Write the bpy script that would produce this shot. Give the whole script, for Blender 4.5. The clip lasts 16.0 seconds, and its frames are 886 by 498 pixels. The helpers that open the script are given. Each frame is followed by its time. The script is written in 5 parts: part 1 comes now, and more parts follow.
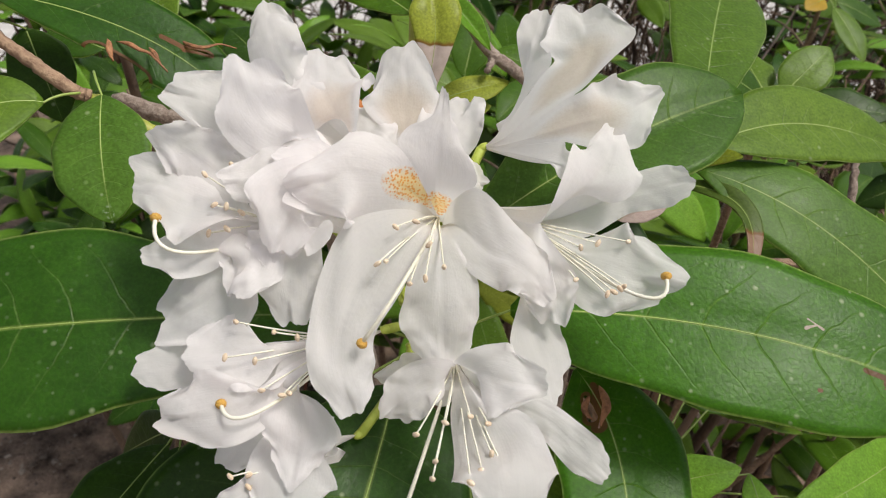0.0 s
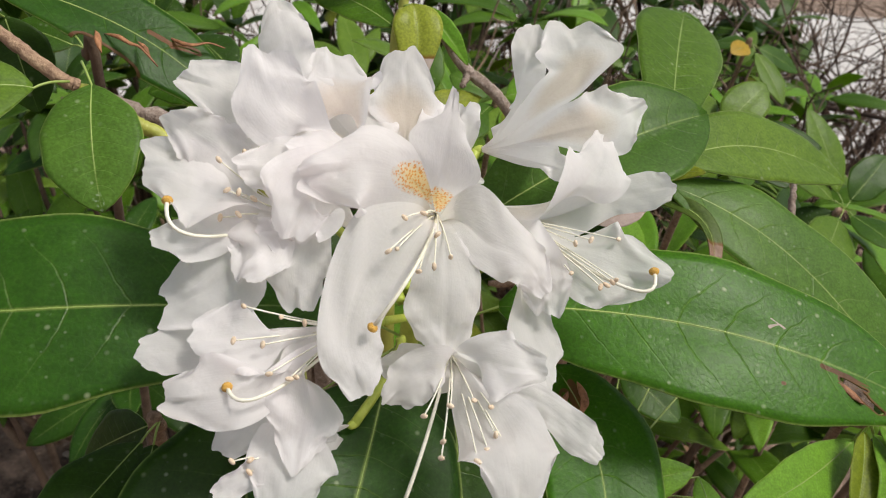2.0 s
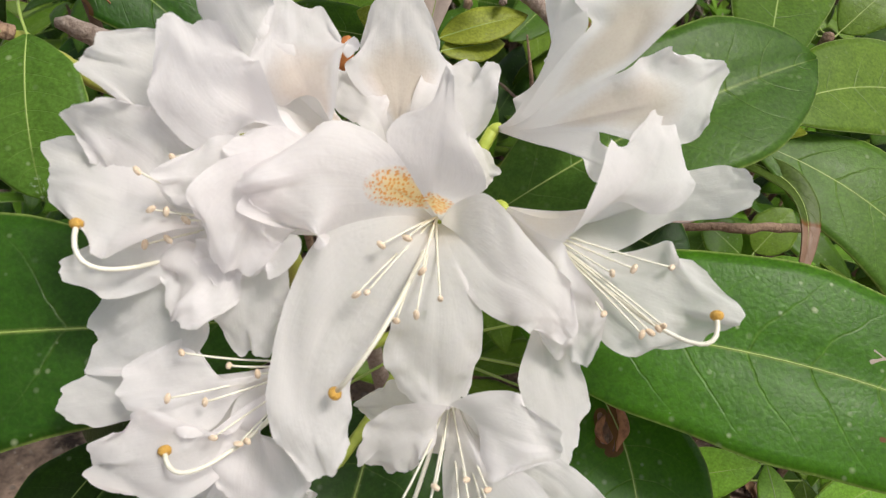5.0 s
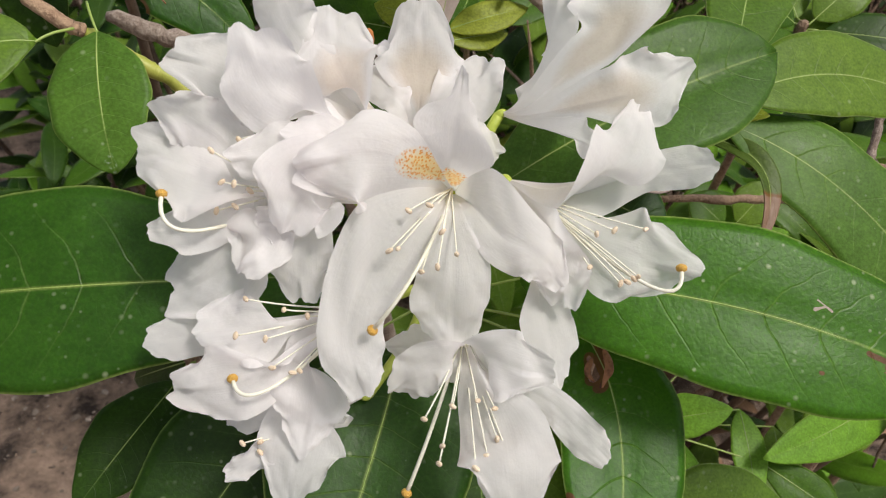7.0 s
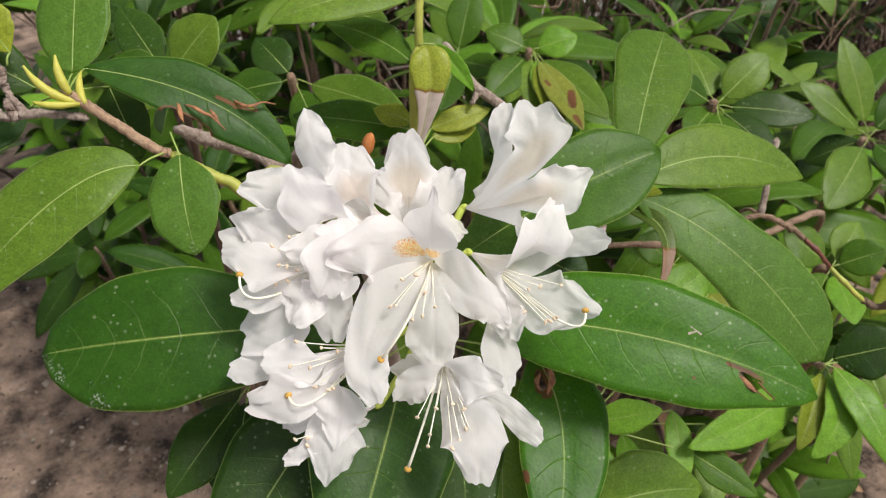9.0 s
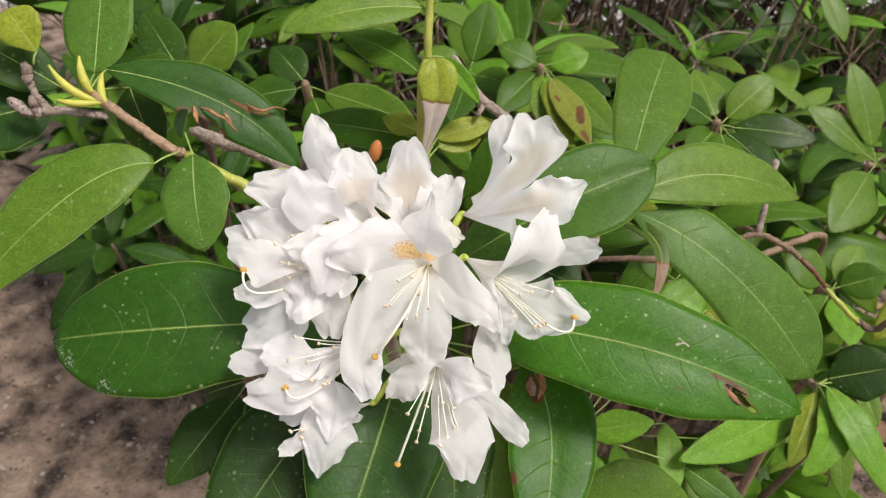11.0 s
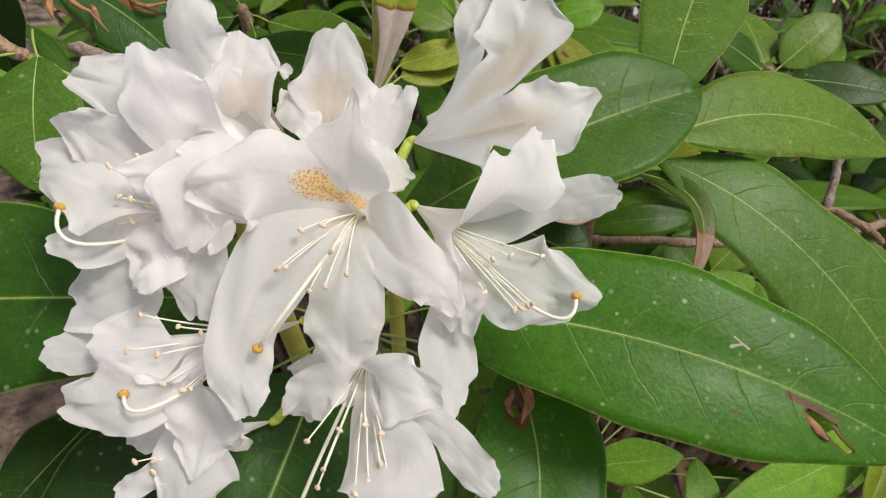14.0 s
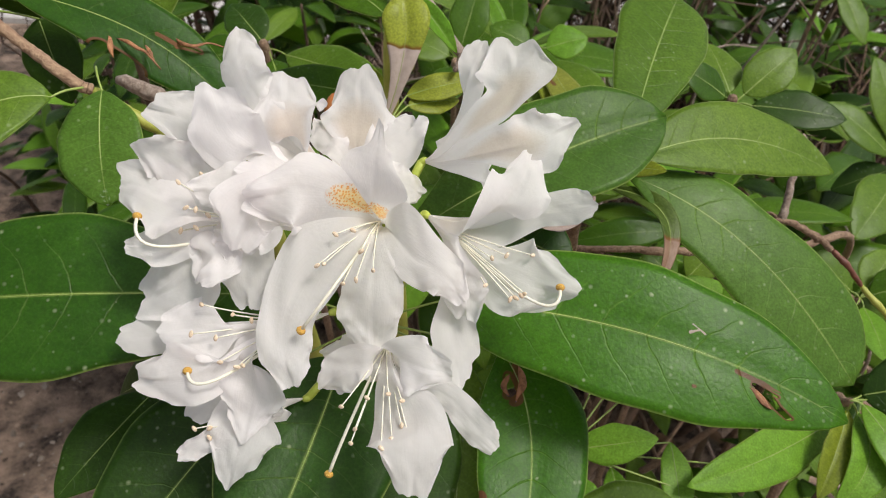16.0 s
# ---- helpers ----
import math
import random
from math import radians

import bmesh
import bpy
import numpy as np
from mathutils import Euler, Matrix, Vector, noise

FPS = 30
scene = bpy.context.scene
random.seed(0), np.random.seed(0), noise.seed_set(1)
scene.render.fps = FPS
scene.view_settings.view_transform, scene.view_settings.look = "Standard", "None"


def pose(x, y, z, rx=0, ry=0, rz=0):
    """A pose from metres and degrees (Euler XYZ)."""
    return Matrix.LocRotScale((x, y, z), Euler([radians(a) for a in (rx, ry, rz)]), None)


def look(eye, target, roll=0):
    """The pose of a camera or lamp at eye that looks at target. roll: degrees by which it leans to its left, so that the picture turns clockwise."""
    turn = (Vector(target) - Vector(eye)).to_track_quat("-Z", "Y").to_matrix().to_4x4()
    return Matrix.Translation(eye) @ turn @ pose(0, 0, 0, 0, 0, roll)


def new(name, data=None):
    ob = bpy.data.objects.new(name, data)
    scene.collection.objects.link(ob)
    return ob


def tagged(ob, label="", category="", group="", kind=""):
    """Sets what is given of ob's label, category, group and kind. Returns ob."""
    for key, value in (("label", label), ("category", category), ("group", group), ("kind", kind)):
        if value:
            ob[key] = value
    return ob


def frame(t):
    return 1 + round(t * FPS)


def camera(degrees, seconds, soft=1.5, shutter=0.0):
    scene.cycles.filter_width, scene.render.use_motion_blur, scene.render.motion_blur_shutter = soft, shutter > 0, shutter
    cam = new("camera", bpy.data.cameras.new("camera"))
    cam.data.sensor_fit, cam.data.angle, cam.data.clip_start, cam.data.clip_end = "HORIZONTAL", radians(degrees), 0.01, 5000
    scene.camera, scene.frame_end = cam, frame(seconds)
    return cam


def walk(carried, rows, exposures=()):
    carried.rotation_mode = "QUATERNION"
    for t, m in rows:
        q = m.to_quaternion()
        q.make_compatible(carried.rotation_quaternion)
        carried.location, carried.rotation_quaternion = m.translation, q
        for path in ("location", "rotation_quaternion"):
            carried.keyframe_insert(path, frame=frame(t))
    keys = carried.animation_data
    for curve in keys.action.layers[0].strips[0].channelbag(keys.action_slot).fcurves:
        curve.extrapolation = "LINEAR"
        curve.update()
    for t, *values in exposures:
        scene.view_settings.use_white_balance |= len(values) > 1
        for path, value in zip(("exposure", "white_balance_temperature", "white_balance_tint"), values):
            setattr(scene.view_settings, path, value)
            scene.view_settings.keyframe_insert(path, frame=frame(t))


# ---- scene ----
# ---------------------------------------------------------------- camera
cam = camera(62.0, 16.0, soft=1.05)
cam.data.dof.use_dof = True
cam.data.dof.focus_distance = 0.215
cam.data.dof.aperture_fstop = cam.data.lens / 1000 / 0.0009
PATH = [
    (0, (-0.01065, -0.18324, 0.78811), (0.00012, 0.07983, 0.64431), 1.37),
    (0.5, (-0.02386, -0.19087, 0.78646), (-0.00321, 0.07376, 0.64666), 3.24),
    (1, (-0.01832, -0.20098, 0.77812), (0.00714, 0.06892, 0.64965), 3.63),
    (1.5, (-0.02401, -0.20227, 0.76963), (0.01148, 0.06895, 0.64643), 4.97),
    (2, (-0.03101, -0.19308, 0.78210), (0.01121, 0.07357, 0.65128), 5.87),
    (2.5, (-0.02824, -0.17940, 0.80266), (0.01562, 0.07892, 0.65655), 5.71),
    (3, (-0.02221, -0.18942, 0.82787), (0.01328, 0.05742, 0.66110), 5.89),
    (3.5, (-0.01948, -0.17386, 0.82936), (0.01009, 0.06407, 0.64904), 6.20),
    (4, (-0.00403, -0.14433, 0.80297), (0.00152, 0.09144, 0.61753), 2.63),
    (4.5, (-0.00115, -0.13690, 0.79562), (-0.00099, 0.09703, 0.60779), 2.07),
    (4.7, (-0.00628, -0.13761, 0.79167), (0.00359, 0.10150, 0.61075), 3.37),
    (6.8, (-0.01398, -0.15974, 0.80571), (-0.00064, 0.07369, 0.61774), 3.79),
    (7, (-0.01390, -0.16524, 0.80873), (-0.00226, 0.06750, 0.61979), 3.53),
    (7.5, (-0.01653, -0.18030, 0.81725), (-0.00326, 0.05336, 0.62955), 3.18),
    (8, (-0.01269, -0.19336, 0.83140), (-0.00675, 0.04092, 0.64411), 1.89),
    (8.5, (-0.00558, -0.20804, 0.84918), (-0.00122, 0.02773, 0.66374), 0.91),
    (9, (-0.00953, -0.22489, 0.87125), (0.00009, 0.01361, 0.68951), 1.08),
    (9.2, (-0.00102, -0.23359, 0.87552), (0.00008, 0.00713, 0.69649), 0.28),
    (11.5, (-0.00299, -0.23581, 0.87456), (0.00358, 0.00646, 0.69774), 3.08),
    (12, (-0.00117, -0.23723, 0.85843), (0.00751, 0.01052, 0.68948), 3.75),
    (12.5, (0.01711, -0.18477, 0.81738), (0.01526, 0.06268, 0.64778), 3.39),
    (13, (0.01432, -0.17395, 0.80012), (0.01324, 0.07523, 0.63307), 3.33),
    (13.5, (0.01565, -0.17223, 0.80069), (0.01548, 0.07505, 0.63084), 3.46),
    (14, (0.01704, -0.16844, 0.80469), (0.01660, 0.07666, 0.63170), 3.32),
    (14.5, (0.00967, -0.16140, 0.80660), (0.01505, 0.08162, 0.63078), 4.39),
    (15, (0.01466, -0.16819, 0.81147), (0.01584, 0.07648, 0.63786), 3.44),
    (15.5, (0.01231, -0.18319, 0.81890), (0.01494, 0.06259, 0.64689), 3.68),
    (16, (0.01250, -0.20221, 0.82162), (0.01530, 0.04756, 0.65546), 3.58),
]
walk(cam, [(t, look(eye, target, roll)) for t, eye, target, roll in PATH],
     [(0.0, -0.24), (3.0, -0.22), (4.5, -0.15), (7.0, -0.24), (8.0, -0.16), (9.0, -0.04), (11.5, 0.02), (12.2, -0.11), (13.0, -0.17), (14.5, -0.25), (16.0, -0.21)])

# ---------------------------------------------------------------- light
SUN_FROM = Vector((0.44, -0.24, 0.865)).normalized()
world = bpy.data.worlds.new("sky")
scene.world = world
world.use_nodes = True
wn = world.node_tree.nodes
sky = wn.new("ShaderNodeTexSky")
sky.sky_type, sky.sun_disc = "NISHITA", False
sky.sun_elevation = math.asin(SUN_FROM.z)
sky.sun_rotation = math.atan2(SUN_FROM.x, SUN_FROM.y)
sky.air_density, sky.dust_density = 1.0, 3.0
wn["Background"].inputs["Strength"].default_value = 0.15
haze = wn.new("ShaderNodeHueSaturation")
haze.inputs["Saturation"].default_value = 0.35
world.node_tree.links.new(sky.outputs[0], haze.inputs["Color"])
world.node_tree.links.new(haze.outputs[0], wn["Background"].inputs["Color"])
sun = new("sun", bpy.data.lights.new("sun", "SUN"))
sun.data.energy, sun.data.angle, sun.data.color = 3.2, radians(16), (1.0, 0.95, 0.87)
sun.matrix_world = look(SUN_FROM * 10, (0, 0, 0))


# ---------------------------------------------------------------- materials
def material(name):
    """A node material; returns it, a maker of nodes and a linker."""
    m = bpy.data.materials.new(name)
    m.use_nodes = True
    nt = m.node_tree

    def node(kind, **values):
        n = nt.nodes.new("ShaderNode" + kind)
        for key, value in values.items():
            if key in n.inputs:
                n.inputs[key].default_value = value
        return n

    return m, nt, node, nt.links.new


def ramp(node, *stops):
    r = node("ValToRGB")
    els = r.color_ramp.elements
    while len(els) < len(stops):
        els.new(0.5)
    for e, (at, c) in zip(els, stops):
        e.position, e.color = at, (*c, 1) if len(c) == 3 else c
    return r


def maths(node, link, op, a, b=None):
    n = node("Math")
    n.operation = op
    for i, v in enumerate((a, b)):
        if v is None:
            continue
        if isinstance(v, (int, float)):
            n.inputs[i].default_value = v
        else:
            link(v, n.inputs[i])
    return n.outputs[0]


def mixed(node, link, fac, a, b, blend="MIX"):
    n = node("Mix")
    n.data_type, n.blend_type = "RGBA", blend
    for i, v in ((0, fac), (6, a), (7, b)):
        if isinstance(v, (int, float)):
            n.inputs[i].default_value = v
        elif isinstance(v, tuple):
            n.inputs[i].default_value = (*v, 1)
        else:
            link(v, n.inputs[i])
    return n.outputs[2]


def leaf_material(name, dark, light, rib, gloss=0.38, speck=0.5, dead=None, slits=(), scars=(), dust=(), glow=0.3, husk=((0.40, 0.30, 0.26), (0.76, 0.64, 0.58))):
    """Leathery leaf. UV: x along the blade from 0 at its foot to 1, y across from 0 to 1.
    dead: share of the blade from the foot that has died back. slits: tears with browned rims, partly blackened as
    painted shade (u, v, u, v, half gap at start and end, rim), in leaf lengths; scars: pale healed strokes; dust: pale
    dusty places."""
    m, nt, node, link = material(name)
    bsdf = nt.nodes["Principled BSDF"]
    uv = node("UVMap")
    sep = node("SeparateXYZ")
    link(uv.outputs[0], sep.inputs[0])
    u, v = sep.outputs[0], sep.outputs[1]
    geo = node("NewGeometry")
    side = maths(node, link, "ABSOLUTE", maths(node, link, "SUBTRACT", v, 0.5))
    rnd = node("ObjectInfo")
    big = node("TexNoise", Scale=28.0, Detail=4.0)
    link(geo.outputs["Position"], big.inputs["Vector"])
    tone = maths(node, link, "ADD", maths(node, link, "MULTIPLY", big.outputs[0], 0.7), maths(node, link, "MULTIPLY", rnd.outputs["Random"], 0.45))
    base = ramp(node, (0.25, tuple(0.84 * c for c in dark)), (0.85, tuple(0.84 * c for c in light)))
    link(tone, base.inputs[0])
    colour = base.outputs[0]
    # side veins, leaning towards the tip
    wob = node("TexNoise", Scale=90.0, Detail=2.0)
    link(geo.outputs["Position"], wob.inputs["Vector"])
    run = maths(node, link, "SUBTRACT", maths(node, link, "MULTIPLY", u, 9.0), maths(node, link, "MULTIPLY", maths(node, link, "POWER", side, 1.15), 2.8))
    run = maths(node, link, "ADD", run, maths(node, link, "MULTIPLY", wob.outputs[0], 0.32))
    saw = maths(node, link, "ABSOLUTE", maths(node, link, "SUBTRACT", maths(node, link, "FRACT", run), 0.5))
    vein = ramp(node, (0.0, (1, 1, 1)), (0.034, (0, 0, 0)))
    link(saw, vein.inputs[0])
    fade = ramp(node, (0.05, (1, 1, 1)), (0.42, (0.1, 0.1, 0.1)))
    link(side, fade.inputs[0])
    veins = maths(node, link, "MULTIPLY", vein.outputs[0], fade.outputs[0])
    colour = mixed(node, link, maths(node, link, "MULTIPLY", maths(node, link, "MULTIPLY", veins, maths(node, link, "MULTIPLY", big.outputs[0], 2.0)), 0.15), colour, rib)
    mid = ramp(node, (0.003, (1, 1, 1)), (0.011, (0, 0, 0)))
    link(side, mid.inputs[0])
    colour = mixed(node, link, maths(node, link, "MULTIPLY", mid.outputs[0], 0.4), colour, rib)
    edge = ramp(node, (0.484, (0, 0, 0)), (0.497, (1, 1, 1)))
    link(side, edge.inputs[0])
    colour = mixed(node, link, maths(node, link, "MULTIPLY", edge.outputs[0], 0.6), colour, rib)
    # fine net of veinlets and grain
    net = node("TexVoronoi", Scale=430.0)
    net.feature = "DISTANCE_TO_EDGE"
    link(geo.outputs["Position"], net.inputs["Vector"])
    mesh = ramp(node, (0.0, (1, 1, 1)), (0.10, (0, 0, 0)))
    link(net.outputs["Distance"], mesh.inputs[0])
    colour = mixed(node, link, maths(node, link, "MULTIPLY", mesh.outputs[0], 0.025), colour, rib)
    mottle = node("TexNoise", Scale=240.0, Detail=5.0, Roughness=0.65)
    link(geo.outputs["Position"], mottle.inputs["Vector"])
    patchy = ramp(node, (0.32, (0.82, 0.84, 0.82)), (0.68, (1.16, 1.14, 1.14)))
    link(mottle.outputs[0], patchy.inputs[0])
    colour = mixed(node, link, 1.0, colour, patchy.outputs[0], "MULTIPLY")
    grain = node("TexNoise", Scale=1100.0, Detail=3.0)
    link(geo.outputs["Position"], grain.inputs["Vector"])
    shade = ramp(node, (0.3, (0.72, 0.72, 0.72)), (0.7, (1.22, 1.22, 1.22)))
    link(grain.outputs[0], shade.inputs[0])
    colour = mixed(node, link, 1.0, colour, shade.outputs[0], "MULTIPLY")
    # pale specks and dust
    dots = node("TexVoronoi", Scale=420.0)
    link(geo.outputs["Position"], dots.inputs["Vector"])
    pick = node("SeparateColor")
    link(dots.outputs["Color"], pick.inputs[0])
    chosen = maths(node, link, "MULTIPLY", maths(node, link, "GREATER_THAN", pick.outputs[0], 0.50), pick.outputs[1])
    dot = ramp(node, (0.08, (1, 1, 1)), (0.30, (0, 0, 0)))
    link(maths(node, link, "DIVIDE", dots.outputs["Distance"], maths(node, link, "ADD", pick.outputs[2], 0.4)), dot.inputs[0])
    where = node("TexNoise", Scale=60.0, Detail=3.0)
    link(geo.outputs["Position"], where.inputs["Vector"])
    patch = ramp(node, (0.42, (0, 0, 0)), (0.56, (1, 1, 1)))
    link(where.outputs[0], patch.inputs[0])
    specks = maths(node, link, "MULTIPLY", maths(node, link, "MULTIPLY", maths(node, link, "MULTIPLY", dot.outputs[0], chosen), patch.outputs[0]), speck)
    colour = mixed(node, link, specks, colour, (0.42, 0.48, 0.27))
    hole = None
    ragged = node("TexNoise", Scale=95.0, Detail=6.0)
    link(geo.outputs["Position"], ragged.inputs["Vector"])
    rag = maths(node, link, "MULTIPLY", maths(node, link, "SUBTRACT", ragged.outputs[0], 0.5), 2.4)
    flat = node("CombineXYZ")
    if slits or scars or dust:
        link(u, flat.inputs[0])
        link(maths(node, link, "MULTIPLY", v, 0.356), flat.inputs[1])

    def reach_of(u0, v0, u1, v1, w0, w1):
        """How far a point lies outside a tapering stroke."""
        a, b = Vector((u0, v0 * 0.356, 0)), Vector((u1, v1 * 0.356, 0))
        rel, dot, gap = node("VectorMath"), node("VectorMath"), node("VectorMath")
        rel.operation, dot.operation, gap.operation = "SUBTRACT", "DOT_PRODUCT", "DISTANCE"
        link(flat.outputs[0], rel.inputs[0])
        rel.inputs[1].default_value = a
        link(rel.outputs[0], dot.inputs[0])
        dot.inputs[1].default_value = (b - a) / max((b - a).length_squared, 1e-9)
        t = maths(node, link, "MINIMUM", maths(node, link, "MAXIMUM", dot.outputs["Value"], 0.0), 1.0)
        on = node("VectorMath")
        on.operation = "SCALE"
        on.inputs[0].default_value = b - a
        link(t, on.inputs["Scale"])
        link(rel.outputs[0], gap.inputs[0])
        link(on.outputs[0], gap.inputs[1])
        size = maths(node, link, "ADD", maths(node, link, "MULTIPLY", t, w1 - w0), w0)
        return maths(node, link, "ADD", maths(node, link, "SUBTRACT", gap.outputs["Value"], size), maths(node, link, "MULTIPLY", rag, 0.008))

    for u0, v0, u1, v1, w0, w1, brim in slits:
        far = reach_of(u0, v0, u1, v1, w0, w1)
        ring = ramp(node, (0.0, (1, 1, 1)), (1.0, (0, 0, 0)))
        ring.color_ramp.interpolation = "EASE"
        link(maths(node, link, "DIVIDE", maths(node, link, "SUBTRACT", far, brim), 0.002), ring.inputs[0])
        # browned rim; the near-black tone paints the shade seen through a tear
        colour = mixed(node, link, ring.outputs[0], colour, mixed(node, link, ragged.outputs[0], (0.026, 0.010, 0.005), (0.27, 0.115, 0.05)))
        if w0 + w1 > 0:
            inner = maths(node, link, "LESS_THAN", far, 0.0)
            hole = inner if hole is None else maths(node, link, "MAXIMUM", hole, inner)
    for stroke in dust:
        far = reach_of(*stroke)
        fall = ramp(node, (0.0, (1, 1, 1)), (0.04, (0, 0, 0)))
        flecks = ramp(node, (0.50, (0, 0, 0)), (0.60, (1, 1, 1)))
        link(grain.outputs[0], flecks.inputs[0])
        link(maths(node, link, "ADD", far, maths(node, link, "MULTIPLY", maths(node, link, "SUBTRACT", mottle.outputs[0], 0.5), 0.22)), fall.inputs[0])
        colour = mixed(node, link, maths(node, link, "MULTIPLY", maths(node, link, "MULTIPLY", fall.outputs[0], flecks.outputs[0]), 0.6), colour, (0.46, 0.50, 0.38))
    for stroke in scars:
        far = reach_of(*stroke)
        colour = mixed(node, link, maths(node, link, "LESS_THAN", far, 0.0), colour, (0.50, 0.40, 0.33))
    if dead is not None:
        start = u if dead > 0 else maths(node, link, "SUBTRACT", 1.0, u)
        dead = abs(dead)
        reach = maths(node, link, "ADD", start, maths(node, link, "MULTIPLY", rag, 0.06))
        gone = ramp(node, (dead, (1, 1, 1)), (dead + 0.015, (0, 0, 0)))
        rim = ramp(node, (dead, (0, 0, 0)), (dead + 0.012, (1, 1, 1)), (dead + 0.04, (0, 0, 0)))
        link(reach, gone.inputs[0])
        link(reach, rim.inputs[0])
        colour = mixed(node, link, gone.outputs[0], colour, mixed(node, link, mottle.outputs[0], *husk))
        colour = mixed(node, link, rim.outputs[0], colour, (0.20, 0.06, 0.02))
    link(colour, bsdf.inputs["Base Color"])
    rough = maths(node, link, "ADD", gloss, maths(node, link, "MULTIPLY", maths(node, link, "SUBTRACT", wob.outputs[0], 0.5), 0.25))
    link(rough, bsdf.inputs["Roughness"])
    bsdf.inputs["Specular IOR Level"].default_value = 0.19
    fine = node("TexNoise", Scale=700.0, Detail=2.0)
    link(geo.outputs["Position"], fine.inputs["Vector"])
    height = maths(node, link, "SUBTRACT", maths(node, link, "MULTIPLY", fine.outputs[0], 0.3), maths(node, link, "MULTIPLY", veins, 0.3))
    height = maths(node, link, "ADD", height, maths(node, link, "MULTIPLY", big.outputs[0], 0.8))
    height = maths(node, link, "SUBTRACT", height, maths(node, link, "MULTIPLY", mesh.outputs[0], 0.035))
    bump = node("Bump", Strength=0.55, Distance=0.0007)
    link(height, bump.inputs["Height"])
    link(bump.outputs[0], bsdf.inputs["Normal"])
    thin = node("BsdfTranslucent")
    link(mixed(node, link, 0.6, colour, (0.30, 0.45, 0.03)), thin.inputs[0])
    both = node("MixShader")
    both.inputs[0].default_value = glow
    link(bsdf.outputs[0], both.inputs[1])
    link(thin.outputs[0], both.inputs[2])
    last = both.outputs[0]
    if hole is not None:
        cut = node("MixShader")
        link(hole, cut.inputs[0])
        link(last, cut.inputs[1])
        link(node("BsdfTransparent").outputs[0], cut.inputs[2])
        last = cut.outputs[0]
    link(last, nt.nodes["Material Output"].inputs[0])
    return m


def petal_material(name, blotch=None, strength=0.0, at=0.43, spread=0.16, across=0.5, half=0.52, glow=0.60):
    """White, thin petal with fine lengthwise veins; blotch: a freckled flare in that colour near the throat."""
    m, nt, node, link = material(name)
    bsdf = nt.nodes["Principled BSDF"]
    uv = node("UVMap")
    sep = node("SeparateXYZ")
    link(uv.outputs[0], sep.inputs[0])
    u, v = sep.outputs[0], sep.outputs[1]
    geo = node("NewGeometry")
    soft = node("TexNoise", Scale=45.0, Detail=3.0)
    link(geo.outputs["Position"], soft.inputs["Vector"])
    tone = ramp(node, (0.3, (0.980, 0.945, 0.938)), (0.7, (0.992, 0.965, 0.960)))
    link(soft.outputs[0], tone.inputs[0])
    colour = tone.outputs[0]
    deep = ramp(node, (0.0, (1, 1, 1)), (0.45, (0, 0, 0)))
    link(u, deep.inputs[0])
    colour = mixed(node, link, maths(node, link, "MULTIPLY", deep.outputs[0], 0.5), colour, (0.90, 0.84, 0.74))
    # fine veins fanning along the lobe
    stretch = node("CombineXYZ")
    link(maths(node, link, "MULTIPLY", u, 9.0), stretch.inputs[0])
    link(maths(node, link, "MULTIPLY", v, 44.0), stretch.inputs[1])
    lines = node("TexNoise", Scale=1.0, Detail=2.0, Roughness=0.6)
    link(stretch.outputs[0], lines.inputs["Vector"])
    crease = node("TexNoise", Scale=620.0, Detail=4.0)
    link(geo.outputs["Position"], crease.inputs["Vector"])
    streak = ramp(node, (0.36, (0.925, 0.925, 0.930)), (0.56, (1.0, 1.0, 1.0)))
    link(lines.outputs[0], streak.inputs[0])
    colour = mixed(node, link, 0.35, colour, streak.outputs[0], "MULTIPLY")
    if blotch:
        du = maths(node, link, "DIVIDE", maths(node, link, "SUBTRACT", u, at), spread)
        dv = maths(node, link, "DIVIDE", maths(node, link, "SUBTRACT", v, across), half)
        far = maths(node, link, "SQRT", maths(node, link, "ADD", maths(node, link, "MULTIPLY", du, du), maths(node, link, "MULTIPLY", dv, dv)))
        area = ramp(node, (0.55, (1, 1, 1)), (1.0, (0, 0, 0)))
        link(far, area.inputs[0])
        freck = node("TexVoronoi", Scale=1450.0)
        link(geo.outputs["Position"], freck.inputs["Vector"])
        dot = ramp(node, (0.34, (1, 1, 1)), (0.50, (0, 0, 0)))
        link(freck.outputs["Distance"], dot.inputs[0])
        fringe = ramp(node, (0.85, (1, 1, 1)), (1.25, (0, 0, 0)))
        link(far, fringe.inputs[0])
        colour = mixed(node, link, maths(node, link, "MULTIPLY", area.outputs[0], strength * (0.80 if strength > 0.6 else 0.66)), colour, tuple(c ** 0.7 for c in blotch) if strength > 0.6 else blotch)
        colour = mixed(node, link, maths(node, link, "MULTIPLY", maths(node, link, "MULTIPLY", fringe.outputs[0], dot.outputs[0]), strength * (0.9 if strength > 0.6 else 0.1)), colour, tuple(0.92 * c ** 1.9 for c in blotch))
    link(colour, bsdf.inputs["Base Color"])
    bsdf.inputs["Roughness"].default_value = 0.6
    bsdf.inputs["Specular IOR Level"].default_value = 0.25
    height = maths(node, link, "ADD", maths(node, link, "MULTIPLY", lines.outputs[0], 0.22), maths(node, link, "MULTIPLY", crease.outputs[0], 0.60))
    bump = node("Bump", Strength=0.55, Distance=0.0008)
    link(height, bump.inputs["Height"])
    link(bump.outputs[0], bsdf.inputs["Normal"])
    thin = node("BsdfTranslucent")
    link(mixed(node, link, 0.1 if strength > 0.6 else 0.5, colour, (0.972, 0.958, 0.965)), thin.inputs[0])
    both = node("MixShader")
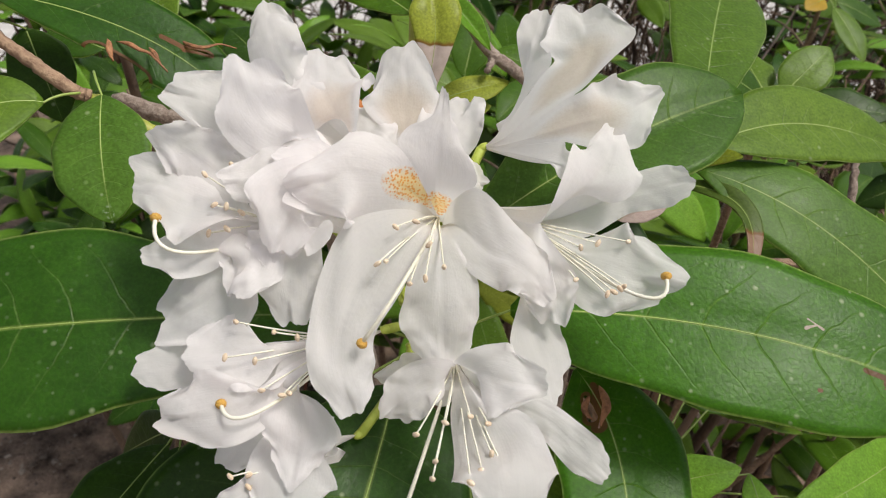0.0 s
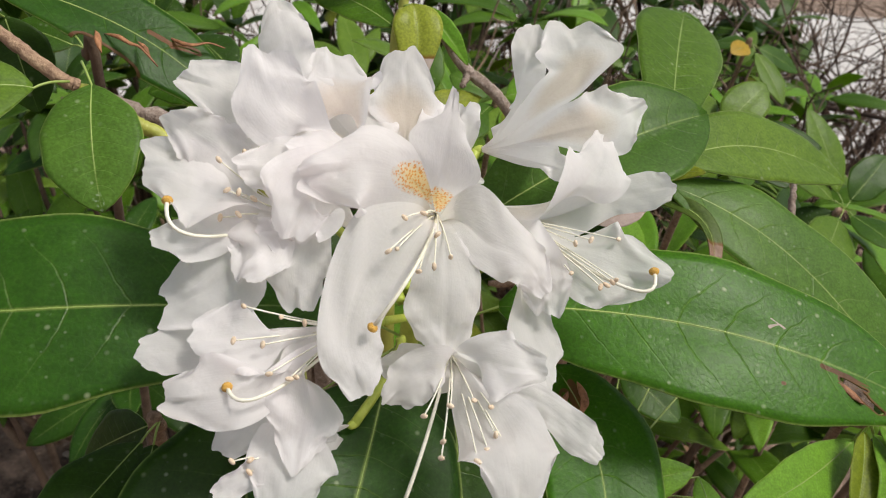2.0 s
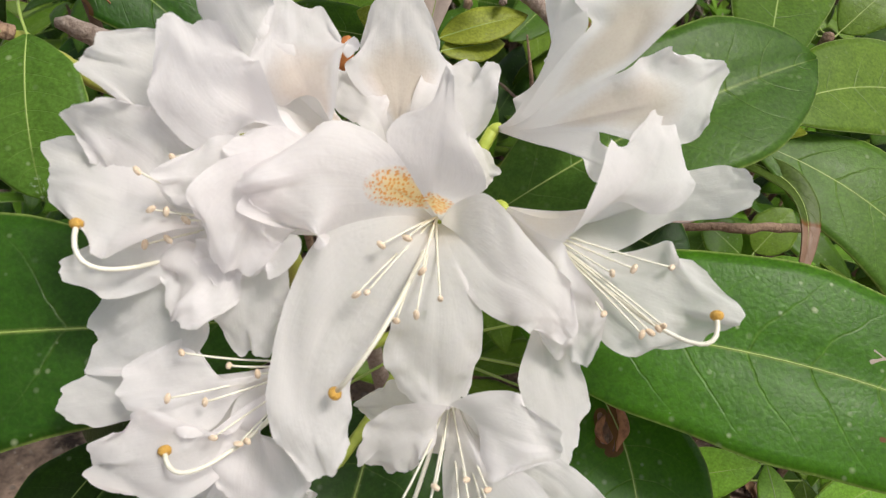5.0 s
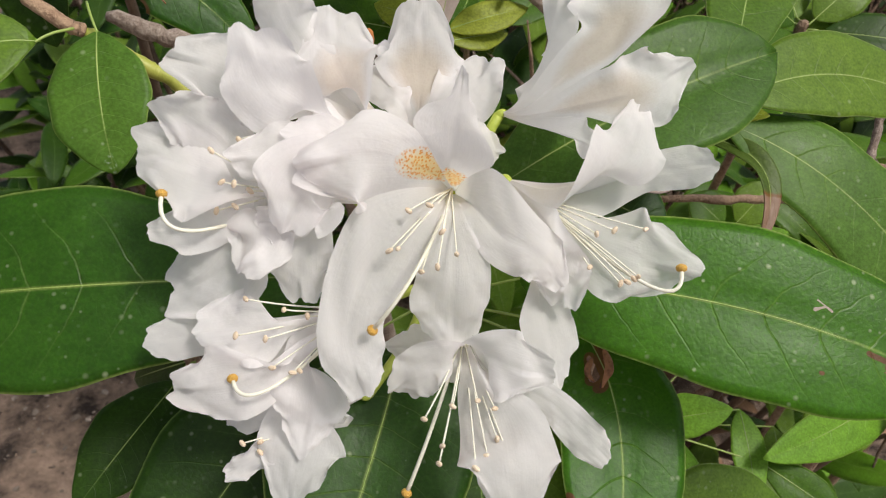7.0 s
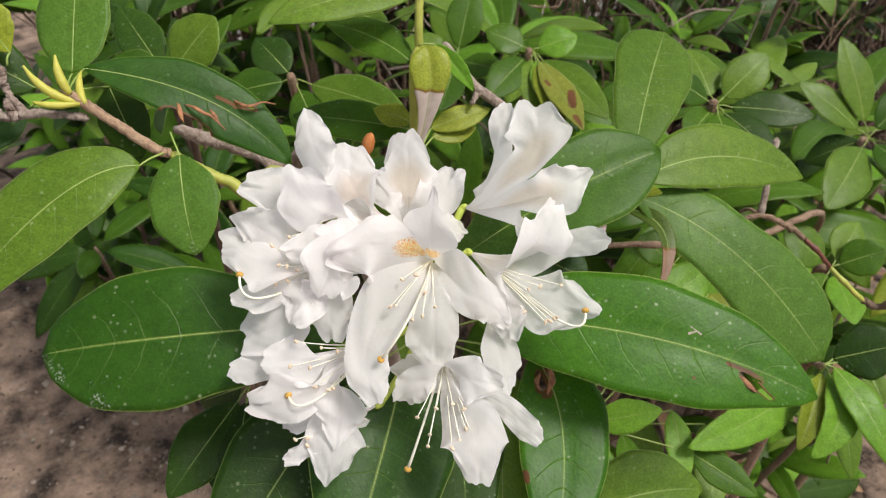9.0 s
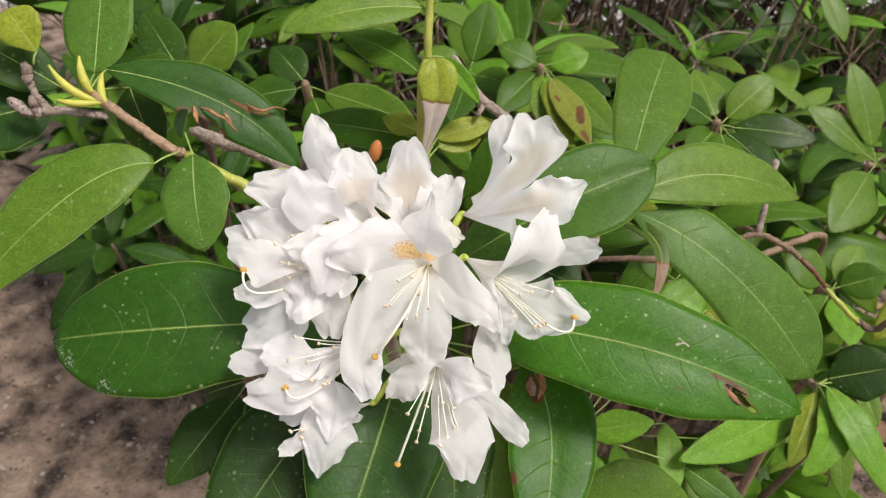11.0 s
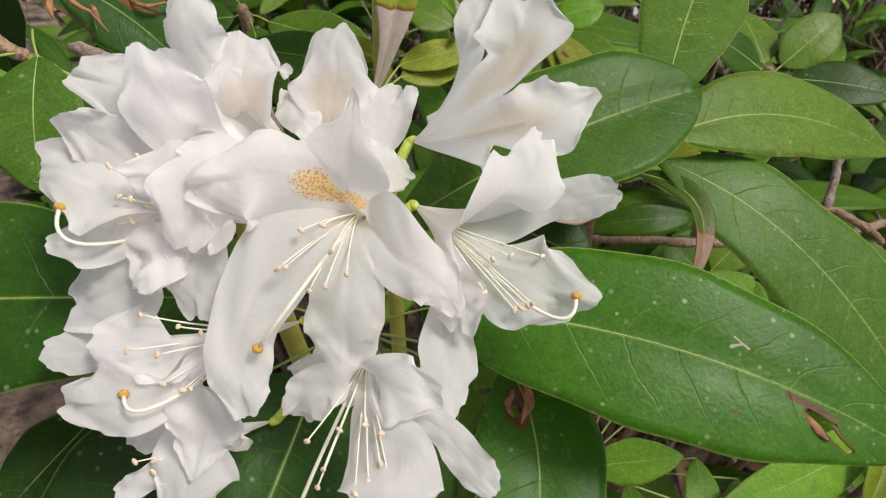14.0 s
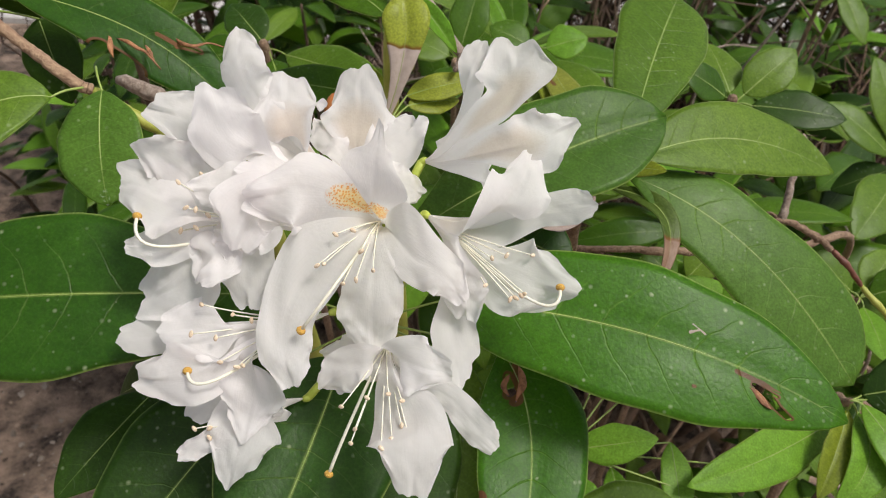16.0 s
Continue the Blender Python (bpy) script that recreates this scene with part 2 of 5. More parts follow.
    both.inputs[0].default_value = glow
    link(bsdf.outputs[0], both.inputs[1])
    link(thin.outputs[0], both.inputs[2])
    link(both.outputs[0], nt.nodes["Material Output"].inputs[0])
    return m


def plain_material(name, a, b, scale, rough=0.7, relief=0.4, distance=0.001, stretch=(1, 1, 1), island=False, patch=0.4):
    """Two tones broken up by noise at two scales, with relief."""
    m, nt, node, link = material(name)
    bsdf = nt.nodes["Principled BSDF"]
    co = node("TexCoord")
    mp = node("Mapping")
    mp.inputs["Scale"].default_value = stretch
    link(co.outputs["Object"], mp.inputs[0])
    n1 = node("TexNoise", Scale=scale, Detail=6.0, Roughness=0.65)
    n2 = node("TexNoise", Scale=scale * 0.12, Detail=3.0)
    link(mp.outputs[0], n1.inputs["Vector"])
    link(mp.outputs[0], n2.inputs["Vector"])
    mixn = maths(node, link, "ADD", maths(node, link, "MULTIPLY", n1.outputs[0], 1 - patch), maths(node, link, "MULTIPLY", n2.outputs[0], patch))
    # broadest noise; on the soil its patches imitate dappled sun
    if patch > 0.5:
        n3 = node("TexNoise", Scale=scale * 0.016, Detail=5.0, Roughness=0.6)
        link(mp.outputs[0], n3.inputs["Vector"])
        mixn = maths(node, link, "ADD", maths(node, link, "MULTIPLY", mixn, 0.68), maths(node, link, "MULTIPLY", n3.outputs[0], 0.32))
    if island:
        mixn = maths(node, link, "ADD", maths(node, link, "MULTIPLY", mixn, 0.5), maths(node, link, "MULTIPLY", node("NewGeometry").outputs["Random Per Island"], 0.5))
    r = ramp(node, (0.40, a), (0.60, b)) if patch > 0.7 else ramp(node, (0.32, a), (0.68, b))
    link(mixn, r.inputs[0])
    link(r.outputs[0], bsdf.inputs["Base Color"])
    bsdf.inputs["Roughness"].default_value = rough
    bump = node("Bump", Strength=relief, Distance=distance)
    link(n1.outputs[0], bump.inputs["Height"])
    link(bump.outputs[0], bsdf.inputs["Normal"])
    return m


RIB = (0.36, 0.45, 0.12)
LEAF = leaf_material("leaf_green", (0.034, 0.100, 0.005), (0.096, 0.208, 0.012), RIB)
DEEP = (0.023, 0.098, 0.004), (0.066, 0.200, 0.009)
# leaf green darkened to carry the shade under the blossom in its colour
LEAF_SHADE_DEEP = leaf_material("leaf_shade_deep_green", (0.012, 0.050, 0.003), (0.034, 0.102, 0.007), RIB, speck=0.4, gloss=0.42, glow=0.2)
LEAF_RIGHT = leaf_material("leaf_torn", *DEEP, RIB, speck=1.0,
                           slits=((0.765, 0.60, 0.815, 0.665, 0.006, 0.009, 0.004), (0.800, 0.64, 0.858, 0.82, 0.013, 0.010, 0.004), (0.705, 0.53, 0.82, 0.56, 0, 0, 0.004),
                                  (0.752, 0.575, 0.815, 0.605, 0.003, 0.008, 0.004), (0.613, 0.72, 0.616, 0.72, 0, 0, 0.005)),
                           scars=((0.578, 0.35, 0.61, 0.385, 0.0002, 0.0016), (0.576, 0.41, 0.594, 0.375, 0.0008, 0.0016)))
LEAF_LOW = leaf_material("leaf_torn_foot", *DEEP, RIB, speck=0.7,
                         slits=((0.10, 0.45, 0.20, 0.52, 0, 0, 0.016), (0.20, 0.52, 0.27, 0.57, 0, 0.004, 0.018), (0.13, 0.60, 0.22, 0.60, 0.012, 0.02, 0.014), (0.68, 0.96, 0.70, 0.97, 0, 0, 0.016)))
LEAF_BITTEN = leaf_material("leaf_bitten", (0.020, 0.080, 0.005), (0.056, 0.160, 0.010), RIB, speck=0.2,
                            slits=((0.37, 0.98, 0.53, 1.06, 0.05, 0.055, 0.012), (0.52, 0.41, 0.61, 0.39, 0.0, 0.004, 0.010), (0.61, 0.39, 0.69, 0.22, 0.006, 0.004, 0.012)))
LEAF_MID = leaf_material("leaf_mid_green", (0.055, 0.138, 0.015), (0.120, 0.245, 0.030), RIB, gloss=0.40)
LEAF_YOUNG = leaf_material("leaf_yellow_green", (0.26, 0.33, 0.022), (0.42, 0.47, 0.045), (0.55, 0.55, 0.14), gloss=0.38, speck=0.3)
LEAF_SPOTTED = leaf_material("leaf_spotted", (0.20, 0.25, 0.03), (0.34, 0.36, 0.06), (0.48, 0.46, 0.14), speck=0.3,
                             slits=((0.55, 0.25, 0.68, 0.40, 0, 0, 0.05), (0.86, 0.55, 0.92, 0.50, 0, 0, 0.06), (0.30, 0.75, 0.36, 0.70, 0, 0, 0.025)))
LEAF_AMBER = leaf_material("leaf_amber", (0.45, 0.26, 0.02), (0.62, 0.42, 0.05), (0.6, 0.5, 0.2), speck=0.2)
LEAF_DUSTY = leaf_material("leaf_dusty", (0.013, 0.060, 0.004), (0.040, 0.125, 0.009), RIB, speck=0.7, dust=((0.92, 0.16, 0.97, 0.30, 0.004, 0.012), (0.74, 0.06, 0.76, 0.07, 0.0, 0.0)))
LEAF_TIPPED = leaf_material("leaf_pale_tip", (0.055, 0.138, 0.015), (0.120, 0.245, 0.030), RIB, gloss=0.40, dust=((0.90, 0.48, 0.97, 0.50, 0.004, 0.01),))
# darkest leaf green, with shade put into the base colour
LEAF_SHADE_DARK = leaf_material("leaf_shade_dark", (0.014, 0.044, 0.003), (0.040, 0.096, 0.007), (0.20, 0.30, 0.07), gloss=0.42, glow=0.2)
LEAF_PALE = leaf_material("leaf_pale", (0.092, 0.188, 0.014), (0.178, 0.295, 0.030), (0.38, 0.47, 0.16), gloss=0.38)
LEAF_LIME = leaf_material("leaf_lime", (0.150, 0.350, 0.022), (0.255, 0.490, 0.052), (0.40, 0.48, 0.12), gloss=0.36, speck=0.15, glow=0.4)
LEAF_YELLOW = leaf_material("leaf_yellow", (0.220, 0.285, 0.022), (0.380, 0.435, 0.050), (0.50, 0.50, 0.12), speck=0.3, glow=0.4)
LEAF_DEAD = leaf_material("leaf_half_dead", (0.270, 0.330, 0.028), (0.400, 0.450, 0.055), (0.48, 0.45, 0.10), speck=0.2, dead=0.50)
LEAF_CURL = leaf_material("leaf_curled", (0.085, 0.140, 0.022), (0.150, 0.215, 0.045), (0.30, 0.38, 0.12), speck=0.2, dead=-0.30, husk=((0.16, 0.085, 0.05), (0.42, 0.27, 0.19)))
PETAL = petal_material("petal_white")
PETAL_ORANGE = petal_material("petal_freckled_orange", (1.0, 0.62, 0.13), 1.0, 0.42, 0.21, 0.70, 0.46)
PETAL_FLAME = petal_material("petal_flame", (1.0, 0.62, 0.13), 1.0, 0.28, 0.15, 0.5, 0.6)
PETAL_TAN = petal_material("petal_flushed_tan", (0.66, 0.45, 0.22), 0.6, 0.55, 0.27, 0.5, 0.42)
PETAL_FAINT = petal_material("petal_faintly_flushed", (0.84, 0.72, 0.50), 0.5, 0.36, 0.24, 0.5, 0.6)
FILAMENT = plain_material("filament_cream", (0.74, 0.71, 0.56), (0.84, 0.81, 0.70), 400, 0.5, 0.1)
ANTHER = plain_material("anther_tan", (0.66, 0.48, 0.32), (0.82, 0.70, 0.54), 900, 0.8, 0.5)
STIGMA = plain_material("stigma_ochre", (0.50, 0.24, 0.03), (0.72, 0.46, 0.10), 1500, 0.6, 0.8, 0.0006)
STALK = plain_material("flower_stalk_green", (0.30, 0.38, 0.04), (0.52, 0.58, 0.10), 300, 0.5, 0.3)
TWIG_GREEN = plain_material("young_twig", (0.28, 0.31, 0.05), (0.46, 0.45, 0.09), 160, 0.5, 0.4)
TWIG_WEST = plain_material("twig_ochre", (0.13, 0.055, 0.036), (0.64, 0.45, 0.28), 260, 0.75, 1.0, 0.002)
TWIG_RED = plain_material("red_twig", (0.09, 0.03, 0.02), (0.30, 0.10, 0.055), 160, 0.55, 0.5)
BARK = plain_material("bark_brown", (0.11, 0.060, 0.036), (0.44, 0.30, 0.20), 420, 0.85, 1.0, 0.002, (1, 1, 1))
BARK_GREY = plain_material("bark_grey", (0.15, 0.095, 0.07), (0.56, 0.46, 0.39), 460, 0.9, 1.0, 0.002)
BARK_DARK = plain_material("bark_dark", (0.07, 0.045, 0.03), (0.20, 0.135, 0.09), 90, 0.9, 1.0, 0.002)
BARK_SCAR = plain_material("bark_scarred", (0.10, 0.055, 0.04), (0.46, 0.36, 0.30), 420, 0.9, 1.0, 0.002)
BARK_THICKET = plain_material("bark_thicket", (0.040, 0.024, 0.016), (0.165, 0.105, 0.070), 60, 0.9, 0.6, 0.002, island=True)
# wide, contrasty pale and dark patches paint sun dapples into the soil colour
SOIL = plain_material("soil", (0.024, 0.015, 0.010), (0.400, 0.282, 0.208), 170, 0.95, 1.0, 0.006, patch=0.72)
GRIT = plain_material("grit", (0.060, 0.040, 0.028), (0.30, 0.215, 0.155), 200, 0.9, 0.4, 0.001, island=True)
TORN = plain_material("torn_edge", (0.07, 0.022, 0.010), (0.50, 0.23, 0.10), 420, 0.7, 0.6, 0.0008)
DRY = plain_material("dry_leaf_grey", (0.34, 0.25, 0.22), (0.56, 0.46, 0.42), 240, 0.8, 0.5)
CRUMB = plain_material("dry_clod", (0.10, 0.072, 0.054), (0.31, 0.255, 0.21), 120, 0.95, 0.6, 0.002, island=True)
LITTER = plain_material("dead_leaf", (0.12, 0.065, 0.03), (0.34, 0.20, 0.11), 200, 0.8, 0.5, 0.001, island=True)
RUST = plain_material("rust_bud", (0.40, 0.13, 0.03), (0.55, 0.22, 0.06), 300, 0.7, 0.5)
PEBBLE = plain_material("pale_pebble", (0.34, 0.32, 0.30), (0.72, 0.69, 0.66), 60, 0.9, 0.4, 0.002, island=True)
BUDGREEN = plain_material("bud_yellow_green", (0.38, 0.36, 0.045), (0.58, 0.54, 0.10), 320, 0.5, 0.3)


# ---------------------------------------------------------------- mesh makers
def mesh_of(name, verts, faces, mat, uvs=None, smooth=True):
    me = bpy.data.meshes.new(name)
    me.from_pydata([tuple(p) for p in verts], [], faces)
    for m in mat if isinstance(mat, (list, tuple)) else [mat]:
        me.materials.append(m)
    if uvs is not None:
        layer = me.uv_layers.new(name="UVMap")
        idx = np.empty(len(me.loops), dtype=np.int32)
        me.loops.foreach_get("vertex_index", idx)
        layer.data.foreach_set("uv", np.asarray(uvs, dtype=np.float32)[idx].ravel())
    if smooth:
        me.polygons.foreach_set("use_smooth", [True] * len(me.polygons))
    me.update()
    return me


def empty(name):
    return new(name)


def part(name, mesh, parent, label=""):
    """Links a mesh as one part under a thing or a part."""
    ob = new(name, mesh)
    ob.parent = parent
    return tagged(ob, label) if label else ob


def unit(v):
    v = np.asarray(v, float)
    return v / (np.linalg.norm(v) + 1e-12)


def bow(a, via, b, n):
    """n points along a smooth arc from a past via to b."""
    a, via, b = (np.asarray(p, float) for p in (a, via, b))
    c = 2 * via - 0.5 * (a + b)
    s = np.linspace(0, 1, n)[:, None]
    return (1 - s) ** 2 * a + 2 * s * (1 - s) * c + s ** 2 * b


def strand(points, n):
    """n points on a smooth line through the given points."""
    p = np.asarray(points, float)
    if len(p) == 2:
        return p[0] + np.linspace(0, 1, n)[:, None] * (p[1] - p[0])
    p = np.vstack([2 * p[0] - p[1], p, 2 * p[-1] - p[-2]])
    out = []
    for s in np.linspace(0, len(p) - 3 - 1e-9, n):
        i = int(s)
        f = s - i
        a, b, c, d = p[i:i + 4]
        out.append(0.5 * (2 * b + (c - a) * f + (2 * a - 5 * b + 4 * c - d) * f * f + (3 * b - a - 3 * c + d) * f ** 3))
    return np.array(out)


def tube_data(line, radii, sides=7, knobs=0.0, seed=0):
    """Verts and faces of a closed round strand along line."""
    rng = np.random.default_rng(seed)
    line = np.asarray(line, float)
    n = len(line)
    radii = np.interp(np.linspace(0, 1, n), np.linspace(0, 1, len(radii)), radii)
    if knobs:
        along = np.linspace(0, 1, n)
        radii = radii * (1 + 0.6 * knobs * rng.normal(0, 1, n) + knobs * np.sin(along * rng.uniform(9, 16) + rng.uniform(0, 6)))
        for at in rng.uniform(0.08, 0.95, 3):
            radii = radii * (1 + 2.6 * knobs * np.exp(-((along - at) * n / 0.9) ** 2))
        line = line + rng.normal(0, min(0.16, 1.5 * knobs), (n, 3)) * radii[:, None]
        radii[-1] *= 0.45
        radii[0] *= 0.6
    tan = np.gradient(line, axis=0)
    tan /= np.linalg.norm(tan, axis=1, keepdims=True) + 1e-12
    ref = np.array([0.31, 0.17, 0.93]) if abs(tan[0] @ [0.31, 0.17, 0.93]) < 0.9 else np.array([1.0, 0, 0])
    a = unit(np.cross(tan[0], ref))
    verts, faces = [], []
    for i in range(n):
        a = unit(a - tan[i] * (a @ tan[i]))
        b = np.cross(tan[i], a)
        for k in range(sides):
            w = 2 * math.pi * k / sides
            verts.append(line[i] + radii[i] * (math.cos(w) * a + math.sin(w) * b))
    for i in range(n - 1):
        for k in range(sides):
            j = (k + 1) % sides
            faces.append((i * sides + k, i * sides + j, (i + 1) * sides + j, (i + 1) * sides + k))
    faces.append(tuple(reversed(range(sides))))
    faces.append(tuple((n - 1) * sides + k for k in range(sides)))
    return verts, faces


def tube(name, line, radii, mat, sides=7, knobs=0.0, seed=0):
    v, f = tube_data(line, radii, sides, knobs, seed)
    return mesh_of(name, v, f, mat)


def blob_data(centre, along, length, breadth, rings=6, sides=8):
    """Verts and faces of an egg-shaped body."""
    along = unit(along)
    a = unit(np.cross(along, (0.3, 0.5, 0.81)))
    b = np.cross(along, a)
    verts, faces = [np.asarray(centre) - along * length / 2], []
    for i in range(1, rings):
        w = math.pi * i / rings
        for k in range(sides):
            q = 2 * math.pi * k / sides
            verts.append(np.asarray(centre) - along * math.cos(w) * length / 2 + math.sin(w) * breadth / 2 * (math.cos(q) * a + math.sin(q) * b))
    verts.append(np.asarray(centre) + along * length / 2)
    for k in range(sides):
        faces.append((0, 1 + (k + 1) % sides, 1 + k))
        faces.append((len(verts) - 1, len(verts) - 1 - sides + k, len(verts) - 1 - sides + (k + 1) % sides))
    for i in range(rings - 2):
        for k in range(sides):
            j = (k + 1) % sides
            faces.append((1 + i * sides + k, 1 + i * sides + j, 1 + (i + 1) * sides + j, 1 + (i + 1) * sides + k))
    return verts, faces


def joined(*lots):
    """One list of verts and faces from several."""
    verts, faces = [], []
    for v, f in lots:
        n = len(verts)
        verts += list(v)
        faces += [tuple(i + n for i in q) for q in f]
    return verts, faces


def blade_mesh(name, line, width, face, mat, fold=0.10, curl=0.06, wave=0.03, skew=0.9, blunt=0.75, seed=0, nv=12, thick=0.00045, twist=0.0, form=None):
    """A leathery leaf blade along line, with thickness. face: the way its upper side looks."""
    rng = np.random.default_rng(seed)
    nu = len(line)
    u = np.linspace(0, 1, nu)
    half = width / 2 * np.clip(np.sin(np.pi * u ** skew), 0, 1) ** blunt
    if form:
        half = width / 2 * np.interp(u, [p[0] for p in form], [p[1] for p in form])
        for _ in range(2):
            half[1:-1] = (half[:-2] + 2 * half[1:-1] + half[2:]) / 4
    half[0], half[-1] = width * 0.03, width * 0.012
    tan = np.gradient(line, axis=0)
    tan /= np.linalg.norm(tan, axis=1, keepdims=True)
    ph = rng.uniform(0, 6.28, 6)
    top, uvs, norms = [], [], []
    for i in range(nu):
        turn = twist * (u[i] - 0.3)
        side = unit(np.cross(tan[i], face))
        up = np.cross(side, tan[i])
        side, up = side * math.cos(turn) + up * math.sin(turn), up * math.cos(turn) - side * math.sin(turn)
        for k in range(nv + 1):
            v = 2 * k / nv - 1
            s = math.copysign(abs(v) ** 0.85, v)
            rim = 1 + 0.035 * math.sin(9 * u[i] + ph[0] + (1.7 if v > 0 else 0)) + 0.02 * math.sin(23 * u[i] + ph[1] * (1 if v > 0 else 2))
            lift = fold * abs(s) - curl * s * s * 1.6 + wave * abs(s) ** 1.5 * math.sin(7.5 * u[i] + ph[2 if v > 0 else 3]) + 0.4 * wave * s * s * math.sin(19 * u[i] + ph[4 if v > 0 else 5])
            lift -= 0.02 * math.exp(-(s / 0.12) ** 2)
            top.append(line[i] + side * s * half[i] * rim + up * lift * max(half[i], width * 0.1))
            uvs.append((u[i], 0.5 + v / 2))
            norms.append(up)
    n = len(top)
    verts = top + [p - m * thick for p, m in zip(top, norms)]
    faces, w = [], nv + 1
    for i in range(nu - 1):
        for k in range(nv):
            a, b, c, d = i * w + k, i * w + k + 1, (i + 1) * w + k + 1, (i + 1) * w + k
            faces += [(a, b, c, d), (n + d, n + c, n + b, n + a)]
        for k in (0, nv):
            a, d = i * w + k, (i + 1) * w + k
            faces.append((a, d, n + d, n + a) if k == 0 else (d, a, n + a, n + d))
    for i in (0, nu - 1):
        for k in range(nv):
            a, b = i * w + k, i * w + k + 1
            faces.append((b, a, n + a, n + b) if i == 0 else (a, b, n + b, n + a))
    return mesh_of(name, verts, faces, mat, uvs + uvs)


RIB_MAT = plain_material("leaf_midrib", (0.20, 0.30, 0.05), (0.34, 0.42, 0.11), 220, 0.45, 0.2)
UPWARD = unit((0.05, -0.62, 0.78))


def leaf(shoot, foot, tip, width, mat=None, via=None, sag=0.05, face=None, stalk=None, rib=0.00022, label="", **shape):
    """A leaf as a part of a shoot, with midrib and stalk as a piece of it. width in metres."""
    foot, tip = np.asarray(foot, float), np.asarray(tip, float)
    face = UPWARD if face is None else unit(face)
    span = np.linalg.norm(tip - foot)
    line = bow(foot, (foot + tip) / 2 + face * sag * span if via is None else via, tip, 26)
    seed = int(abs(foot[0] * 9173 + tip[2] * 5711 + tip[0] * 331) * 100) % 9973
    ob = part("leaf", blade_mesh("leaf", line, width, face, mat or LEAF, seed=seed, **shape), shoot, label)
    ridge = line[:-2] + face * (-0.2 * rib - 0.010 * width)
    first = ridge if stalk is None else np.vstack([strand([stalk, (np.asarray(stalk) + foot) / 2 + face * 0.001, foot], 7)[:-1], ridge])
    part("midrib", tube("midrib", first, [rib * 2.1, rib * 1.6, rib, rib * 0.6, rib * 0.25], RIB_MAT, 6), ob)
    return ob


def shoot_thing(label, lines, group="rhododendron shoots"):
    """A woody shoot: an Empty with stems; lines: (points, radii, material, name)."""
    ob = tagged(empty("rhododendron_shoot"), label, "shrub shoot", group)
    for i, (points, radii, mat, name) in enumerate(lines):
        part(name, tube(name, strand(points, 11 * len(points)), radii, mat, 9, 0.10 if "side" in name or "spur" in name else 0.035, i + 3), ob)
    return ob


# ---------------------------------------------------------------- flowers
OUTWARD = unit((0.0, -0.77, 0.64))


def smooth(x):
    x = min(1.0, max(0.0, x))
    return x * x * (3 - 2 * x)


